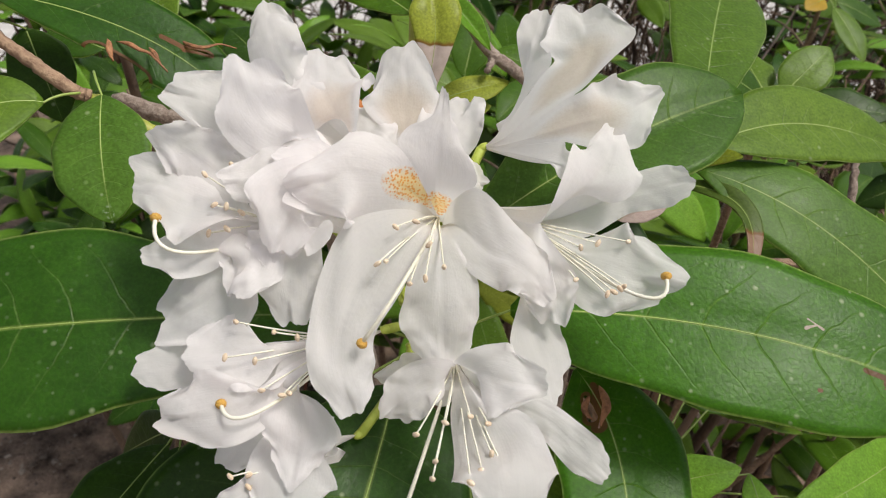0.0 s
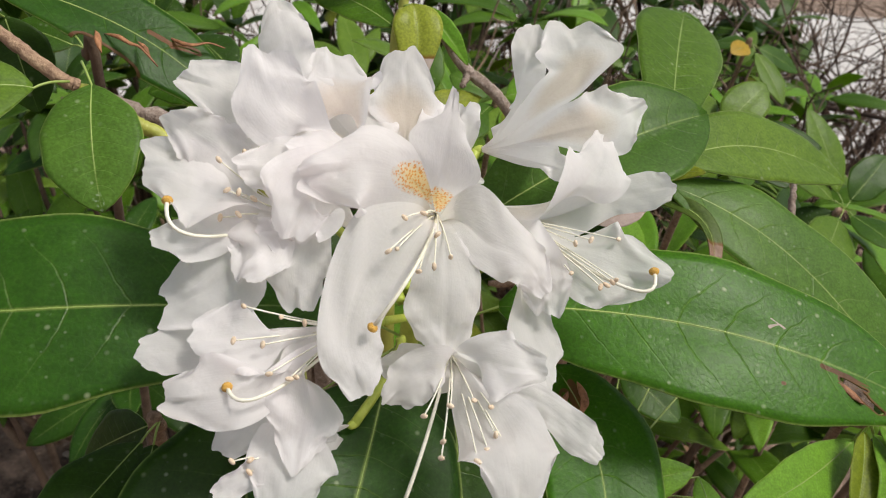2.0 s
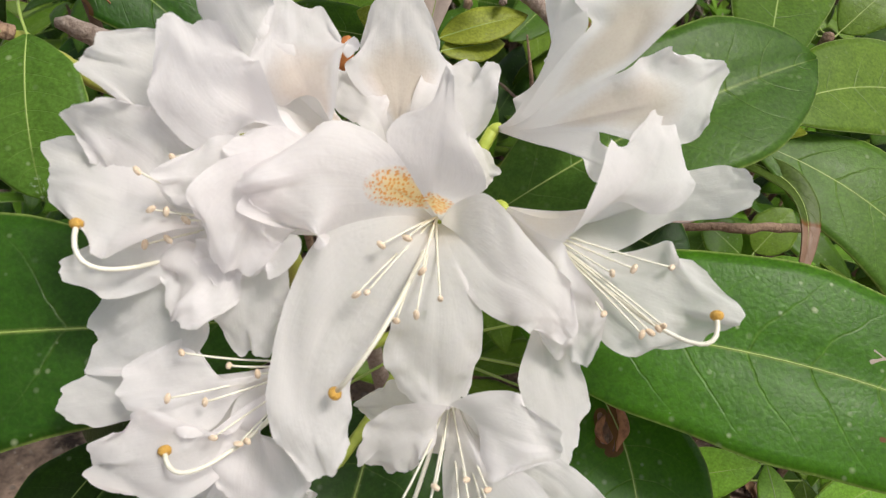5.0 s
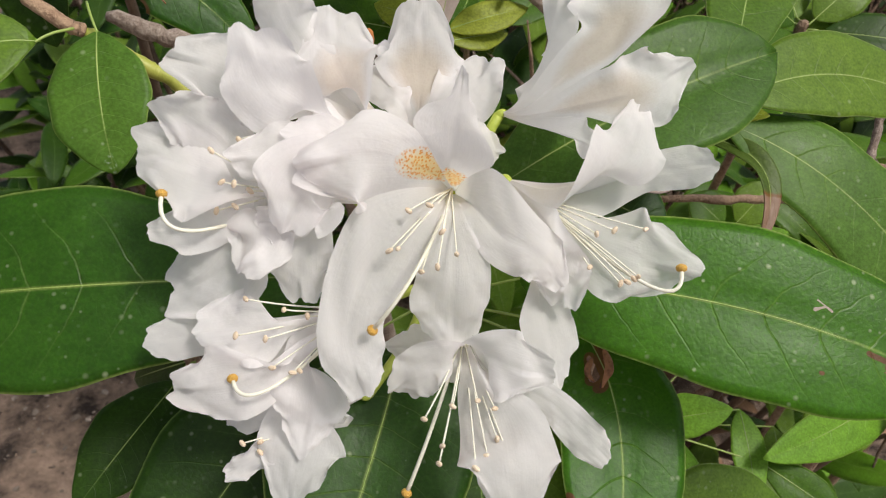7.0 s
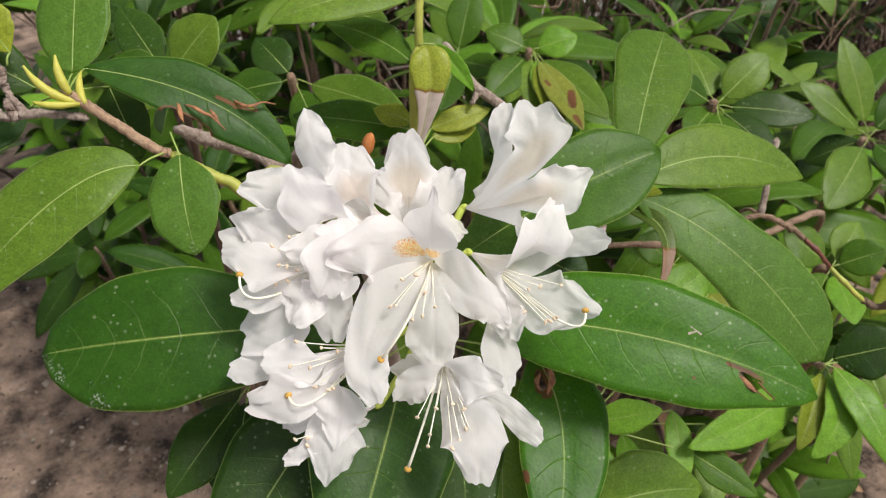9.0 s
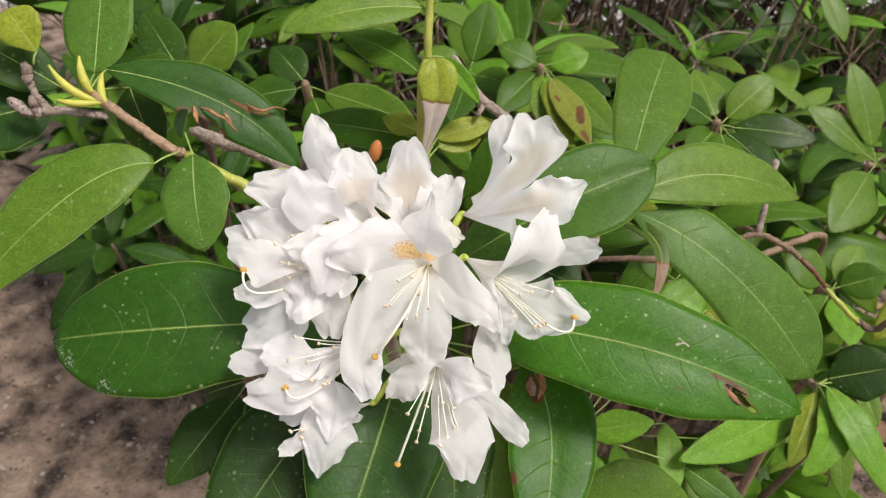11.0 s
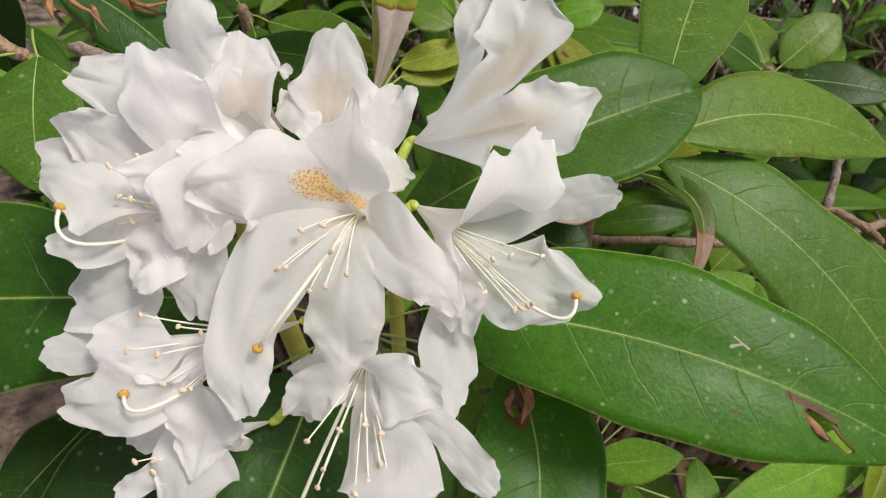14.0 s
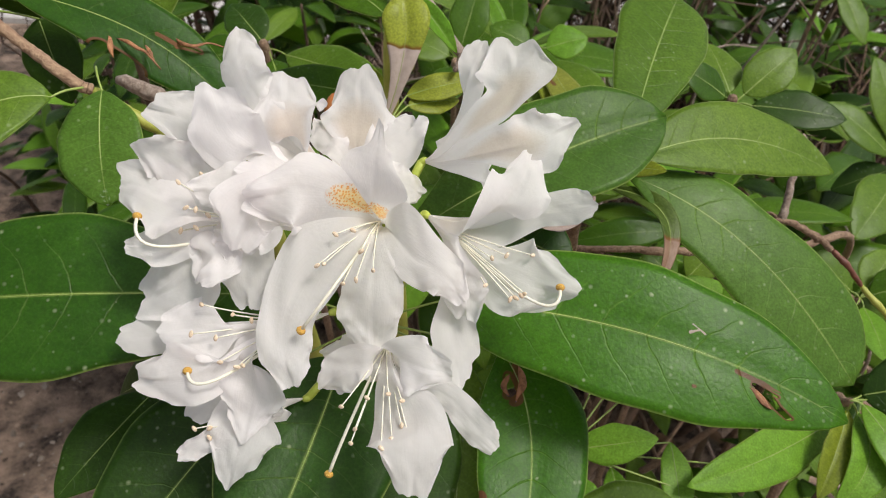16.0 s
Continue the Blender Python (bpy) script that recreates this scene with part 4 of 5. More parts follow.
# ---------------------------------------------------------------- shoots near the flowers
HUB = CORE + np.array((0.001, 0.006, -0.012))
bloom = shoot_thing("flowering shoot with a whorl of broad leathery leaves under the blossom", [
    ([HUB + (0, -0.002, 0.006), HUB + (0.004, 0.035, -0.05), HUB + (0.03, 0.11, -0.25), (0.08, 0.30, 0.0)], [0.0034, 0.0034, 0.0045, 0.009], BARK, "stem")])
torn = leaf(bloom, (0.0152, -0.0143, 0.6768), (0.1401, -0.0423, 0.6604), 0.0465, LEAF_RIGHT, via=(0.0814, -0.0269, 0.6769), stalk=HUB, skew=0.86, blunt=0.66, fold=0.10, label="green leaf with pale specks and a brown torn hole")
leaf(bloom, (-0.0312, -0.0117, 0.6736), (-0.1482, -0.0292, 0.6745), 0.0510, LEAF_DUSTY, via=(-0.0980, -0.0270, 0.6812), stalk=HUB, skew=1.2, blunt=0.52, fold=0.06)
# the blossom's shade on the lower leaves is painted as darker greens
leaf(bloom, (-0.0163, -0.0190, 0.6545), (-0.0364, -0.0899, 0.6206), 0.0560, LEAF_SHADE_DEEP, via=(-0.0238, -0.0489, 0.6406), stalk=HUB, skew=0.9)
leaf(bloom, (-0.0347, -0.0171, 0.6488), (-0.0836, -0.0848, 0.6109), 0.0480, LEAF_SHADE_DARK, via=(-0.0613, -0.0462, 0.6294), stalk=HUB)
low = leaf(bloom, (0.0371, -0.0083, 0.6520), (0.0377, -0.0846, 0.6112), 0.0385, LEAF_LOW, via=(0.0479, -0.0365, 0.6322), stalk=HUB, label="green leaf with a torn brown hole near its foot")
leaf(bloom, (0.0040, -0.0106, 0.6490), (0.0087, -0.0670, 0.6011), 0.0360, LEAF_SHADE_DARK, via=(0.0077, -0.0345, 0.6217), stalk=HUB)
leaf(bloom, (0.0244, -0.0036, 0.6417), (0.0235, -0.0660, 0.5862), 0.030, LEAF_PALE, stalk=HUB)
leaf(bloom, (0.0056, 0.0045, 0.6911), (0.0880, 0.0335, 0.7238), 0.0400, LEAF_MID, via=(0.0464, 0.0168, 0.7138), stalk=HUB, fold=0.26, form=((0, 0.2), (0.3, 0.8), (0.55, 1.0), (0.78, 0.88), (0.92, 0.52), (1, 0.12)))
leaf(bloom, (0.0231, 0.0157, 0.6908), (0.0584, 0.0027, 0.6824), 0.0300, LEAF_SHADE_DEEP, stalk=HUB, blunt=0.6)

# shoot to the east with long leaves
EAST = np.array((0.0835, 0.0496, 0.6936))
east = shoot_thing("rhododendron shoot with long mid-green leaves and curled brown leaf", [
    ([EAST + (0.0, 0, 0.004), EAST + (-0.01, 0.03, -0.04), EAST + (0.02, 0.12, -0.30), (0.14, 0.34, 0.0)], [0.0022, 0.003, 0.004, 0.008], BARK, "stem")])
leaf(east, (0.0850, 0.0440, 0.7030), (0.1696, 0.0640, 0.6915), 0.0310, LEAF_PALE, via=(0.1262, 0.0600, 0.7058), stalk=EAST, fold=0.12, skew=0.95)
leaf(east, (0.0796, 0.0383, 0.7181), (0.1039, 0.1023, 0.7467), 0.0360, LEAF_PALE, via=(0.0901, 0.0690, 0.7337), stalk=EAST, fold=0.08, form=((0, 0.12), (0.2, 0.62), (0.5, 0.92), (0.76, 1.0), (0.89, 0.88), (0.96, 0.62), (1, 0.22)))
leaf(east, (0.0840, 0.0455, 0.6945), (0.1680, -0.0015, 0.6384), 0.0400, LEAF_MID, via=(0.1284, 0.0250, 0.6772), stalk=EAST, fold=0.05, form=((0, 0.05), (0.12, 0.46), (0.28, 0.84), (0.48, 0.86), (0.70, 1.0), (0.86, 0.95), (0.95, 0.70), (1, 0.25)))
leaf(east, (0.0777, 0.0457, 0.6887), (0.0911, 0.0089, 0.6703), 0.0085, LEAF_CURL, via=(0.0958, 0.0300, 0.6860), stalk=EAST, fold=0.4, face=(0.3, -0.75, 0.6))
leaf(east, (0.0790, 0.0440, 0.6985), (0.0925, 0.0325, 0.7040), 0.0070, LEAF_YELLOW, stalk=EAST)

leaf(east, (0.0463, 0.0030, 0.6960), (0.0625, 0.0045, 0.7075), 0.0115, DRY, fold=0.4, label="dry pinkish grey leaf remnant")

# leaves low in the east
LOW = np.array((0.2049, 0.0434, 0.5882))
low_east = shoot_thing("low rhododendron shoot with narrow glossy light green leaves", [
    ([LOW, LOW + (0.01, 0.03, -0.05), LOW + (0.02, 0.06, -0.3), (LOW[0] + 0.03, LOW[1] + 0.1, 0.0)], [0.002, 0.0025, 0.004, 0.006], BARK, "stem")])
leaf(low_east, (0.2104, 0.0425, 0.5870), (0.2336, -0.0062, 0.5572), 0.0190, LEAF_LIME, via=(0.2209, 0.0174, 0.5777), stalk=LOW)
leaf(low_east, (0.2106, 0.0434, 0.5801), (0.1918, 0.0067, 0.5574), 0.0200, LEAF_LIME, via=(0.2087, 0.0213, 0.5728), stalk=LOW, fold=0.3)
leaf(low_east, (0.2062, 0.0440, 0.5808), (0.1850, 0.0093, 0.5607), 0.0150, LEAF_YELLOW, stalk=LOW, fold=0.4)
leaf(low_east, (0.2157, 0.0523, 0.5833), (0.2502, 0.0501, 0.5968), 0.0300, LEAF_SHADE_DARK, stalk=LOW)
leaf(low_east, (0.2226, 0.0493, 0.5633), (0.2253, 0.0117, 0.5313), 0.0180, LEAF_PALE, stalk=LOW)
leaf(low_east, (0.2113, 0.0533, 0.5683), (0.1243, 0.0044, 0.5707), 0.0230, LEAF_LIME, via=(0.1651, 0.0225, 0.5712), stalk=LOW)
leaf(low_east, (0.2427, 0.0662, 0.5686), (0.2500, 0.0434, 0.5557), 0.0140, LEAF_PALE, stalk=LOW, fold=0.3)
LOWER = np.array((0.0737, 0.0188, 0.5730))
lower = shoot_thing("low rhododendron shoot with small bright green leaves", [
    ([LOWER, LOWER + (0.0, 0.03, -0.06), (LOWER[0] + 0.02, LOWER[1] + 0.1, 0.0)], [0.002, 0.003, 0.006], TWIG_RED, "stem")])
leaf(lower, (0.0765, 0.0162, 0.5762), (0.1114, 0.0162, 0.5859), 0.0170, LEAF_LIME, stalk=LOWER)
leaf(lower, (0.1231, 0.0291, 0.5699), (0.1245, -0.0034, 0.5526), 0.0150, LEAF_LIME, stalk=LOWER)
leaf(lower, (0.0738, 0.0124, 0.5647), (0.0865, -0.0064, 0.5569), 0.0170, LEAF_LIME, stalk=LOWER)
leaf(lower, (0.0592, -0.0391, 0.5800), (0.1177, -0.0292, 0.5846), 0.0380, LEAF_PALE, via=(0.0886, -0.0343, 0.5894), stalk=LOWER)
leaf(lower, (0.1211, 0.0773, 0.5991), (0.1562, 0.0989, 0.6105), 0.0260, LEAF_LIME, stalk=LOWER)
leaf(lower, (0.1516, 0.0819, 0.6050), (0.1701, 0.0580, 0.5906), 0.0200, LEAF_YELLOW, stalk=LOWER)
leaf(lower, (0.1066, 0.0895, 0.5822), (0.1306, 0.0660, 0.5684), 0.0240, LEAF, stalk=LOWER)

leaf(lower, (0.1290, 0.0100, 0.5600), (0.1600, -0.0100, 0.5500), 0.0170, LEAF, stalk=LOWER)
leaf(lower, (0.1000, 0.0300, 0.5500), (0.1050, -0.0100, 0.5350), 0.0170, LEAF_LIME, stalk=LOWER)
leaf(lower, (0.1500, 0.0400, 0.5450), (0.1450, -0.0050, 0.5250), 0.0210, LEAF_PALE, stalk=LOWER)

# dry fork in the east
fork = tagged(empty("bare_twig"), "dry forked rhododendron twig, grey tip turning red then green", "twig")
part("dry_tip", tube("dry_tip", strand([(0.1659, 0.0824, 0.6583), (0.1703, 0.0948, 0.6742), (0.1762, 0.1092, 0.6882)], 24), [0.0020, 0.0014, 0.0012], BARK_GREY, 8, 0.10), fork)
part("stem", tube("stem", strand([(0.1538, 0.0829, 0.6516), (0.1659, 0.0820, 0.6579), (0.1816, 0.0781, 0.6527), (0.1889, 0.0744, 0.6481)], 26), [0.0014, 0.0016, 0.0013], BARK, 8, 0.09), fork)
part("red_stem", tube("red_stem", strand([(0.1884, 0.0747, 0.6486), (0.1958, 0.0702, 0.6428), (0.2048, 0.0689, 0.6335)], 16), [0.0013, 0.0012, 0.0012], TWIG_RED, 8, 0.07), fork)
part("young_stem", tube("young_stem", strand([(0.2042, 0.0692, 0.6340), (0.2138, 0.0628, 0.6258), (0.2248, 0.0616, 0.6167)], 16), [0.0012, 0.0013, 0.0015], TWIG_GREEN, 8, 0.07), fork)
part("old_stem", tube("old_stem", strand([(0.2242, 0.0620, 0.6172), (0.2342, 0.0628, 0.6108), (0.2639, 0.0741, 0.5879), (0.36, 0.30, 0.0)], 30), [0.0019, 0.0017, 0.0030], BARK_DARK, 8, 0.14), fork)
part("side_twig", tube("side_twig", strand([(0.1659, 0.0820, 0.6579), (0.1617, 0.0872, 0.6585), (0.1586, 0.0906, 0.6539)], 12), [0.0010, 0.0008, 0.0006], BARK, 6, 0.1), fork)
branch = tagged(empty("bare_branch"), "brown woody branch lying behind the leaves", "branch")
part("wood", tube("wood", strand([(0.0373, 0.0961, 0.6232), (0.0845, 0.0945, 0.6292), (0.1338, 0.0993, 0.6273), (0.1882, 0.1250, 0.6114), (0.2857, 0.2147, 0.5475), (0.44, 0.62, 0.0)], 60), [0.0017, 0.0020, 0.0020, 0.003], BARK, 8, 0.10), branch)

# shoot to the west with buds
WEST = np.array((-0.1461, 0.0442, 0.7436))
west = shoot_thing("rhododendron shoot with yellow-green buds and a brown twig", [
    ([(-0.1480, 0.0443, 0.7453), (-0.1318, 0.0422, 0.7329), (-0.1170, 0.0399, 0.7219), (-0.1108, 0.0409, 0.7182)], [0.0019, 0.0021, 0.0021], TWIG_WEST, "stem"),
    ([(-0.1108, 0.0409, 0.7182), (-0.0955, 0.0406, 0.7081), (-0.0833, 0.0410, 0.6989), (-0.0508, 0.0442, 0.6543), (-0.02, 0.28, 0.0)], [0.0022, 0.0024, 0.003, 0.007], TWIG_GREEN, "young_stem"),
    ([(-0.1402, 0.0429, 0.7338), (-0.1499, 0.0417, 0.7355), (-0.1618, 0.0401, 0.7368), (-0.1690, 0.0382, 0.7360), (-0.1750, 0.0393, 0.7390), (-0.1768, 0.0405, 0.7405)], [0.0016, 0.0017, 0.0018, 0.0022, 0.0017], BARK_GREY, "side_twig"),
    ([(-0.1625, 0.0400, 0.7366), (-0.1661, 0.0416, 0.7420), (-0.1693, 0.0442, 0.7468), (-0.1701, 0.0461, 0.7509), (-0.1711, 0.0478, 0.7531)], [0.0017, 0.0014, 0.0014, 0.0021, 0.0016], BARK_SCAR, "side_twig"),
    ([(-0.1671, 0.0385, 0.7363), (-0.1674, 0.0393, 0.7406), (-0.1678, 0.0398, 0.7429)], [0.0014, 0.0018, 0.0010], BARK_SCAR, "spur")])
for a, b, c, r in (((-0.1426, 0.0423, 0.7407), (-0.1522, 0.0414, 0.7462), (-0.1599, 0.0452, 0.7543), 0.0016), ((-0.1440, 0.0424, 0.7442), (-0.1472, 0.0446, 0.7502), (-0.1485, 0.0487, 0.7571), 0.0016),
                   ((-0.1414, 0.0418, 0.7402), (-0.1499, 0.0378, 0.7415), (-0.1566, 0.0368, 0.7435), 0.0013), ((-0.1391, 0.0418, 0.7402), (-0.1424, 0.0472, 0.7439), (-0.1436, 0.0553, 0.7477), 0.0014)):
    part("bud", tube("bud", bow(a, b, c, 12), [r * 0.6, r * 1.2, r, r * 0.25], BUDGREEN, 8), west)
leaf(west, (-0.1058, 0.0372, 0.7200), (-0.0973, 0.0075, 0.6917), 0.0280, LEAF_TIPPED, via=(-0.1021, 0.0201, 0.7079), stalk=(-0.1115, 0.0481, 0.7242), skew=0.95, blunt=0.68)
leaf(west, (-0.1188, 0.0277, 0.7208), (-0.1843, -0.0279, 0.6838), 0.0330, LEAF_PALE, via=(-0.1475, 0.0085, 0.7158), stalk=(-0.1123, 0.0376, 0.7205), skew=0.95)
bitten = leaf(west, (-0.1464, 0.0643, 0.7450), (-0.0655, 0.0560, 0.7040), 0.0275, LEAF_BITTEN, via=(-0.0980, 0.0650, 0.7300), stalk=WEST, skew=0.95, fold=0.12, label="green leaf with a brown gnawed edge")
leaf(west, (-0.1513, 0.0631, 0.7434), (-0.1532, 0.1081, 0.7848), 0.0300, LEAF_MID, via=(-0.1523, 0.0836, 0.7632), stalk=WEST, skew=0.9, blunt=0.65)
leaf(west, (-0.1654, 0.0491, 0.7580), (-0.1759, 0.0555, 0.7727), 0.0190, LEAF_YOUNG, stalk=(-0.1663, 0.0460, 0.7540), form=((0, 0.05), (0.15, 0.4), (0.4, 0.85), (0.65, 1.0), (0.85, 0.85), (0.95, 0.55), (1, 0.12)))
leaf(west, (-0.1656, 0.0593, 0.7385), (-0.1976, 0.0577, 0.7609), 0.0240, LEAF_SHADE_DARK, stalk=WEST)
leaf(west, (-0.1701, 0.0583, 0.7308), (-0.2078, 0.0376, 0.7271), 0.0360, LEAF_SHADE_DEEP, stalk=WEST)
leaf(west, (-0.1446, 0.0784, 0.7305), (-0.1340, 0.0678, 0.7007), 0.0220, LEAF_SHADE_DARK, stalk=WEST)


def shred(parent, points, width, mat=None, face=None):
    """A curled, browned strip hanging from a tear in a leaf."""
    line = strand(points, 14)
    part("torn_shred", blade_mesh("torn_shred", line, width, UPWARD if face is None else unit(face), mat or TORN, seed=len(points), nv=6, fold=0.5, curl=0.6, wave=0.25, twist=1.6, thick=0.0003), parent, "curled brown shred")


shred(torn, [(0.1092, -0.0378, 0.6684), (0.1130, -0.0403, 0.6665), (0.1155, -0.0428, 0.6647)], 0.0026)
shred(low, [(0.0426, -0.0152, 0.6513), (0.0443, -0.0211, 0.6486), (0.0422, -0.0246, 0.6441)], 0.0030)
shred(low, [(0.0397, -0.0170, 0.6490), (0.0380, -0.0207, 0.6475), (0.0398, -0.0234, 0.6456)], 0.0022)
shred(bitten, [(-0.1103, 0.0600, 0.7317), (-0.1080, 0.0550, 0.7302), (-0.1067, 0.0531, 0.7261)], 0.0021)
shred(bitten, [(-0.1078, 0.0605, 0.7307), (-0.1025, 0.0570, 0.7311), (-0.0988, 0.0558, 0.7296), (-0.0946, 0.0537, 0.7285), (-0.0895, 0.0512, 0.7236)], 0.0017)
shred(bitten, [(-0.0974, 0.0594, 0.7293), (-0.0936, 0.0539, 0.7287), (-0.0920, 0.0531, 0.7261)], 0.0015)
shred(bitten, [(-0.0906, 0.0697, 0.7294), (-0.0852, 0.0643, 0.7291), (-0.0807, 0.0640, 0.7287), (-0.0762, 0.0668, 0.7290), (-0.0712, 0.0680, 0.7273)], 0.0016)
# shoot behind, in the middle, with the half-dead leaf
MID = np.array((-0.0095, 0.0994, 0.7411))
mid = shoot_thing("rhododendron shoot with a half dead leaf of pinkish grey", [
    ([(-0.0088, 0.1107, 0.7719), (-0.0088, 0.1083, 0.7623), (-0.0090, 0.1025, 0.7386), (-0.0038, 0.1117, 0.7082), (-0.0098, 0.1020, 0.6795), (0.02, 0.20, 0.0)], [0.0016, 0.002, 0.0024, 0.005], TWIG_GREEN, "stem"),
    ([(0.0027, 0.1097, 0.7381), (0.0170, 0.1070, 0.7184), (0.0346, 0.1042, 0.7051), (0.0522, 0.1120, 0.6761), (0.0708, 0.1345, 0.6073), (0.12, 0.40, 0.0)], [0.0020, 0.0026, 0.0024, 0.005], BARK_GREY, "old_branch"),
    ([(0.0198, 0.1058, 0.7169), (0.0161, 0.0991, 0.7116)], [0.0018, 0.001], BARK_GREY, "spur")])
leaf(mid, (-0.0110, 0.0774, 0.6968), (-0.0062, 0.0956, 0.7427), 0.0205, LEAF_DEAD, via=(-0.0045, 0.0843, 0.7251), stalk=(-0.0097, 0.0783, 0.6914), fold=0.55, curl=0.25, form=((0, 0.10), (0.2, 0.26), (0.42, 0.50), (0.58, 0.78), (0.78, 1.0), (0.92, 0.72), (1, 0.15)), label="leaf with yellow-green tip and a dead pinkish grey foot")
leaf(mid, (-0.0019, 0.0997, 0.7415), (0.0164, 0.0920, 0.7219), 0.0085, LEAF_LIME, stalk=MID, fold=0.6)
leaf(mid, (-0.0115, 0.1099, 0.7611), (-0.0734, 0.0857, 0.7561), 0.0210, LEAF_PALE, via=(-0.0426, 0.0987, 0.7630), stalk=(-0.0089, 0.1086, 0.7595))
leaf(mid, (-0.0128, 0.0985, 0.7335), (-0.0539, 0.1159, 0.7460), 0.0190, LEAF, via=(-0.0303, 0.1094, 0.7410), stalk=(-0.0090, 0.0965, 0.7309))
leaf(mid, (-0.0236, 0.1156, 0.7457), (-0.0639, 0.1305, 0.7484), 0.0190, LEAF_PALE, stalk=(-0.0090, 0.1093, 0.7538))
leaf(mid, (-0.0036, 0.0939, 0.7016), (0.0260, 0.1053, 0.7065), 0.0130, LEAF_YELLOW, stalk=(-0.0091, 0.0817, 0.6958))
leaf(mid, (-0.0028, 0.0913, 0.6983), (0.0190, 0.1031, 0.6972), 0.0120, LEAF_YELLOW, stalk=(-0.0091, 0.0809, 0.6947))
leaf(mid, (-0.0134, 0.1116, 0.6917), (-0.0751, 0.1250, 0.6927), 0.0230, LEAF, stalk=(-0.0097, 0.0826, 0.6936))
leaf(mid, (-0.0131, 0.1049, 0.6994), (-0.0321, 0.1126, 0.7028), 0.0130, LEAF_YELLOW, stalk=(-0.0097, 0.0826, 0.6936))
leaf(mid, (-0.0041, 0.1059, 0.7657), (0.0112, 0.1100, 0.7872), 0.02, LEAF, stalk=(-0.0089, 0.1103, 0.7615))
part("bud", mesh_of("bud", *blob_data((-0.0333, 0.0803, 0.7004), (0.25, 0.2, 0.9), 0.012, 0.0062), RUST), mid, "rust-brown withered bud")

# further whorls behind
def whorl(hub, foot, leaves, label, stem=BARK):
    ob = shoot_thing(label, [([hub, np.asarray(hub) + (0.0, 0.02, -0.06), foot], [0.002, 0.0022, 0.004], stem, "stem")])
    for tip, width, mat in leaves:
        h, tip = np.asarray(hub, float), np.asarray(tip, float)
        leaf(ob, h + (tip - h) * 0.16, tip, width, mat, stalk=h)
    return ob


whorl((0.1626, 0.1612, 0.6808), (0.22, 0.45, 0.0), [
    ((0.1941, 0.1797, 0.7045), 0.0240, LEAF_PALE), ((0.1306, 0.1629, 0.6980), 0.0200, LEAF), ((0.1601, 0.1160, 0.6680), 0.0240, LEAF), ((0.1381, 0.1327, 0.6744), 0.0210, LEAF),
    ((0.2162, 0.1490, 0.6801), 0.0230, LEAF_SHADE_DARK), ((0.1538, 0.1993, 0.6995), 0.0220, LEAF_PALE), ((0.1892, 0.1259, 0.6657), 0.0220, LEAF_SHADE_DARK)], "whorl of mid-green leaves behind the blossom")
whorl((0.3428, 0.2778, 0.5958), (0.42, 0.50, 0.0), [
    ((0.2911, 0.2184, 0.5685), 0.0380, LEAF_PALE), ((0.3221, 0.3265, 0.6582), 0.0300, LEAF_PALE), ((0.2876, 0.3045, 0.6301), 0.0270, LEAF_PALE), ((0.3606, 0.2302, 0.5836), 0.0300, LEAF),
    ((0.3014, 0.2834, 0.5705), 0.0250, LEAF_SHADE_DARK), ((0.3845, 0.3047, 0.6303), 0.0300, LEAF)], "whorl of pale green leaves with brown nibbled tips")
whorl((0.2606, 0.1454, 0.5725), (0.33, 0.30, 0.0), [
    ((0.2293, 0.1599, 0.5911), 0.0280, LEAF_PALE), ((0.2578, 0.1001, 0.5633), 0.0240, LEAF_LIME), ((0.2909, 0.1440, 0.5871), 0.0260, LEAF), ((0.2309, 0.1095, 0.5591), 0.0260, LEAF), ((0.2857, 0.1715, 0.5897), 0.0250, LEAF_PALE)],
    "whorl of mid-green leaves beside a forked twig")
whorl((0.1594, 0.1548, 0.5683), (0.20, 0.36, 0.0), [
    ((0.1363, 0.1665, 0.5833), 0.0240, LEAF), ((0.1823, 0.1713, 0.5895), 0.0240, LEAF_PALE), ((0.1861, 0.1280, 0.5665), 0.0240, LEAF_LIME), ((0.1319, 0.1159, 0.5674), 0.0240, LEAF)],
    "shaded whorl of green leaves")
whorl((0.0750, 0.3001, 0.6570), (0.12, 0.62, 0.0), [
    ((0.1093, 0.3068, 0.6655), 0.0270, LEAF_LIME), ((0.0725, 0.2543, 0.6309), 0.0230, LEAF_PALE), ((0.1021, 0.2187, 0.6339), 0.0210, LEAF_SPOTTED), ((0.0905, 0.2265, 0.6277), 0.0200, LEAF_YELLOW), ((0.1216, 0.2327, 0.6356), 0.0300, LEAF_PALE), ((0.0393, 0.2594, 0.6373), 0.0260, LEAF), ((0.0914, 0.2429, 0.6324), 0.0240, LEAF_LIME), ((0.0406, 0.3093, 0.6687), 0.0260, LEAF)],
    "whorl of light green leaves in shade")
whorl((0.3611, 0.5021, 0.6756), (0.42, 0.75, 0.0), [
    ((0.3330, 0.4825, 0.6680), 0.0200, LEAF_AMBER), ((0.3834, 0.4554, 0.6282), 0.0260, LEAF_PALE), ((0.3370, 0.5364, 0.6671), 0.0280, LEAF), ((0.4163, 0.4988, 0.6514), 0.0260, LEAF)], "whorl of green leaves with one amber leaf")
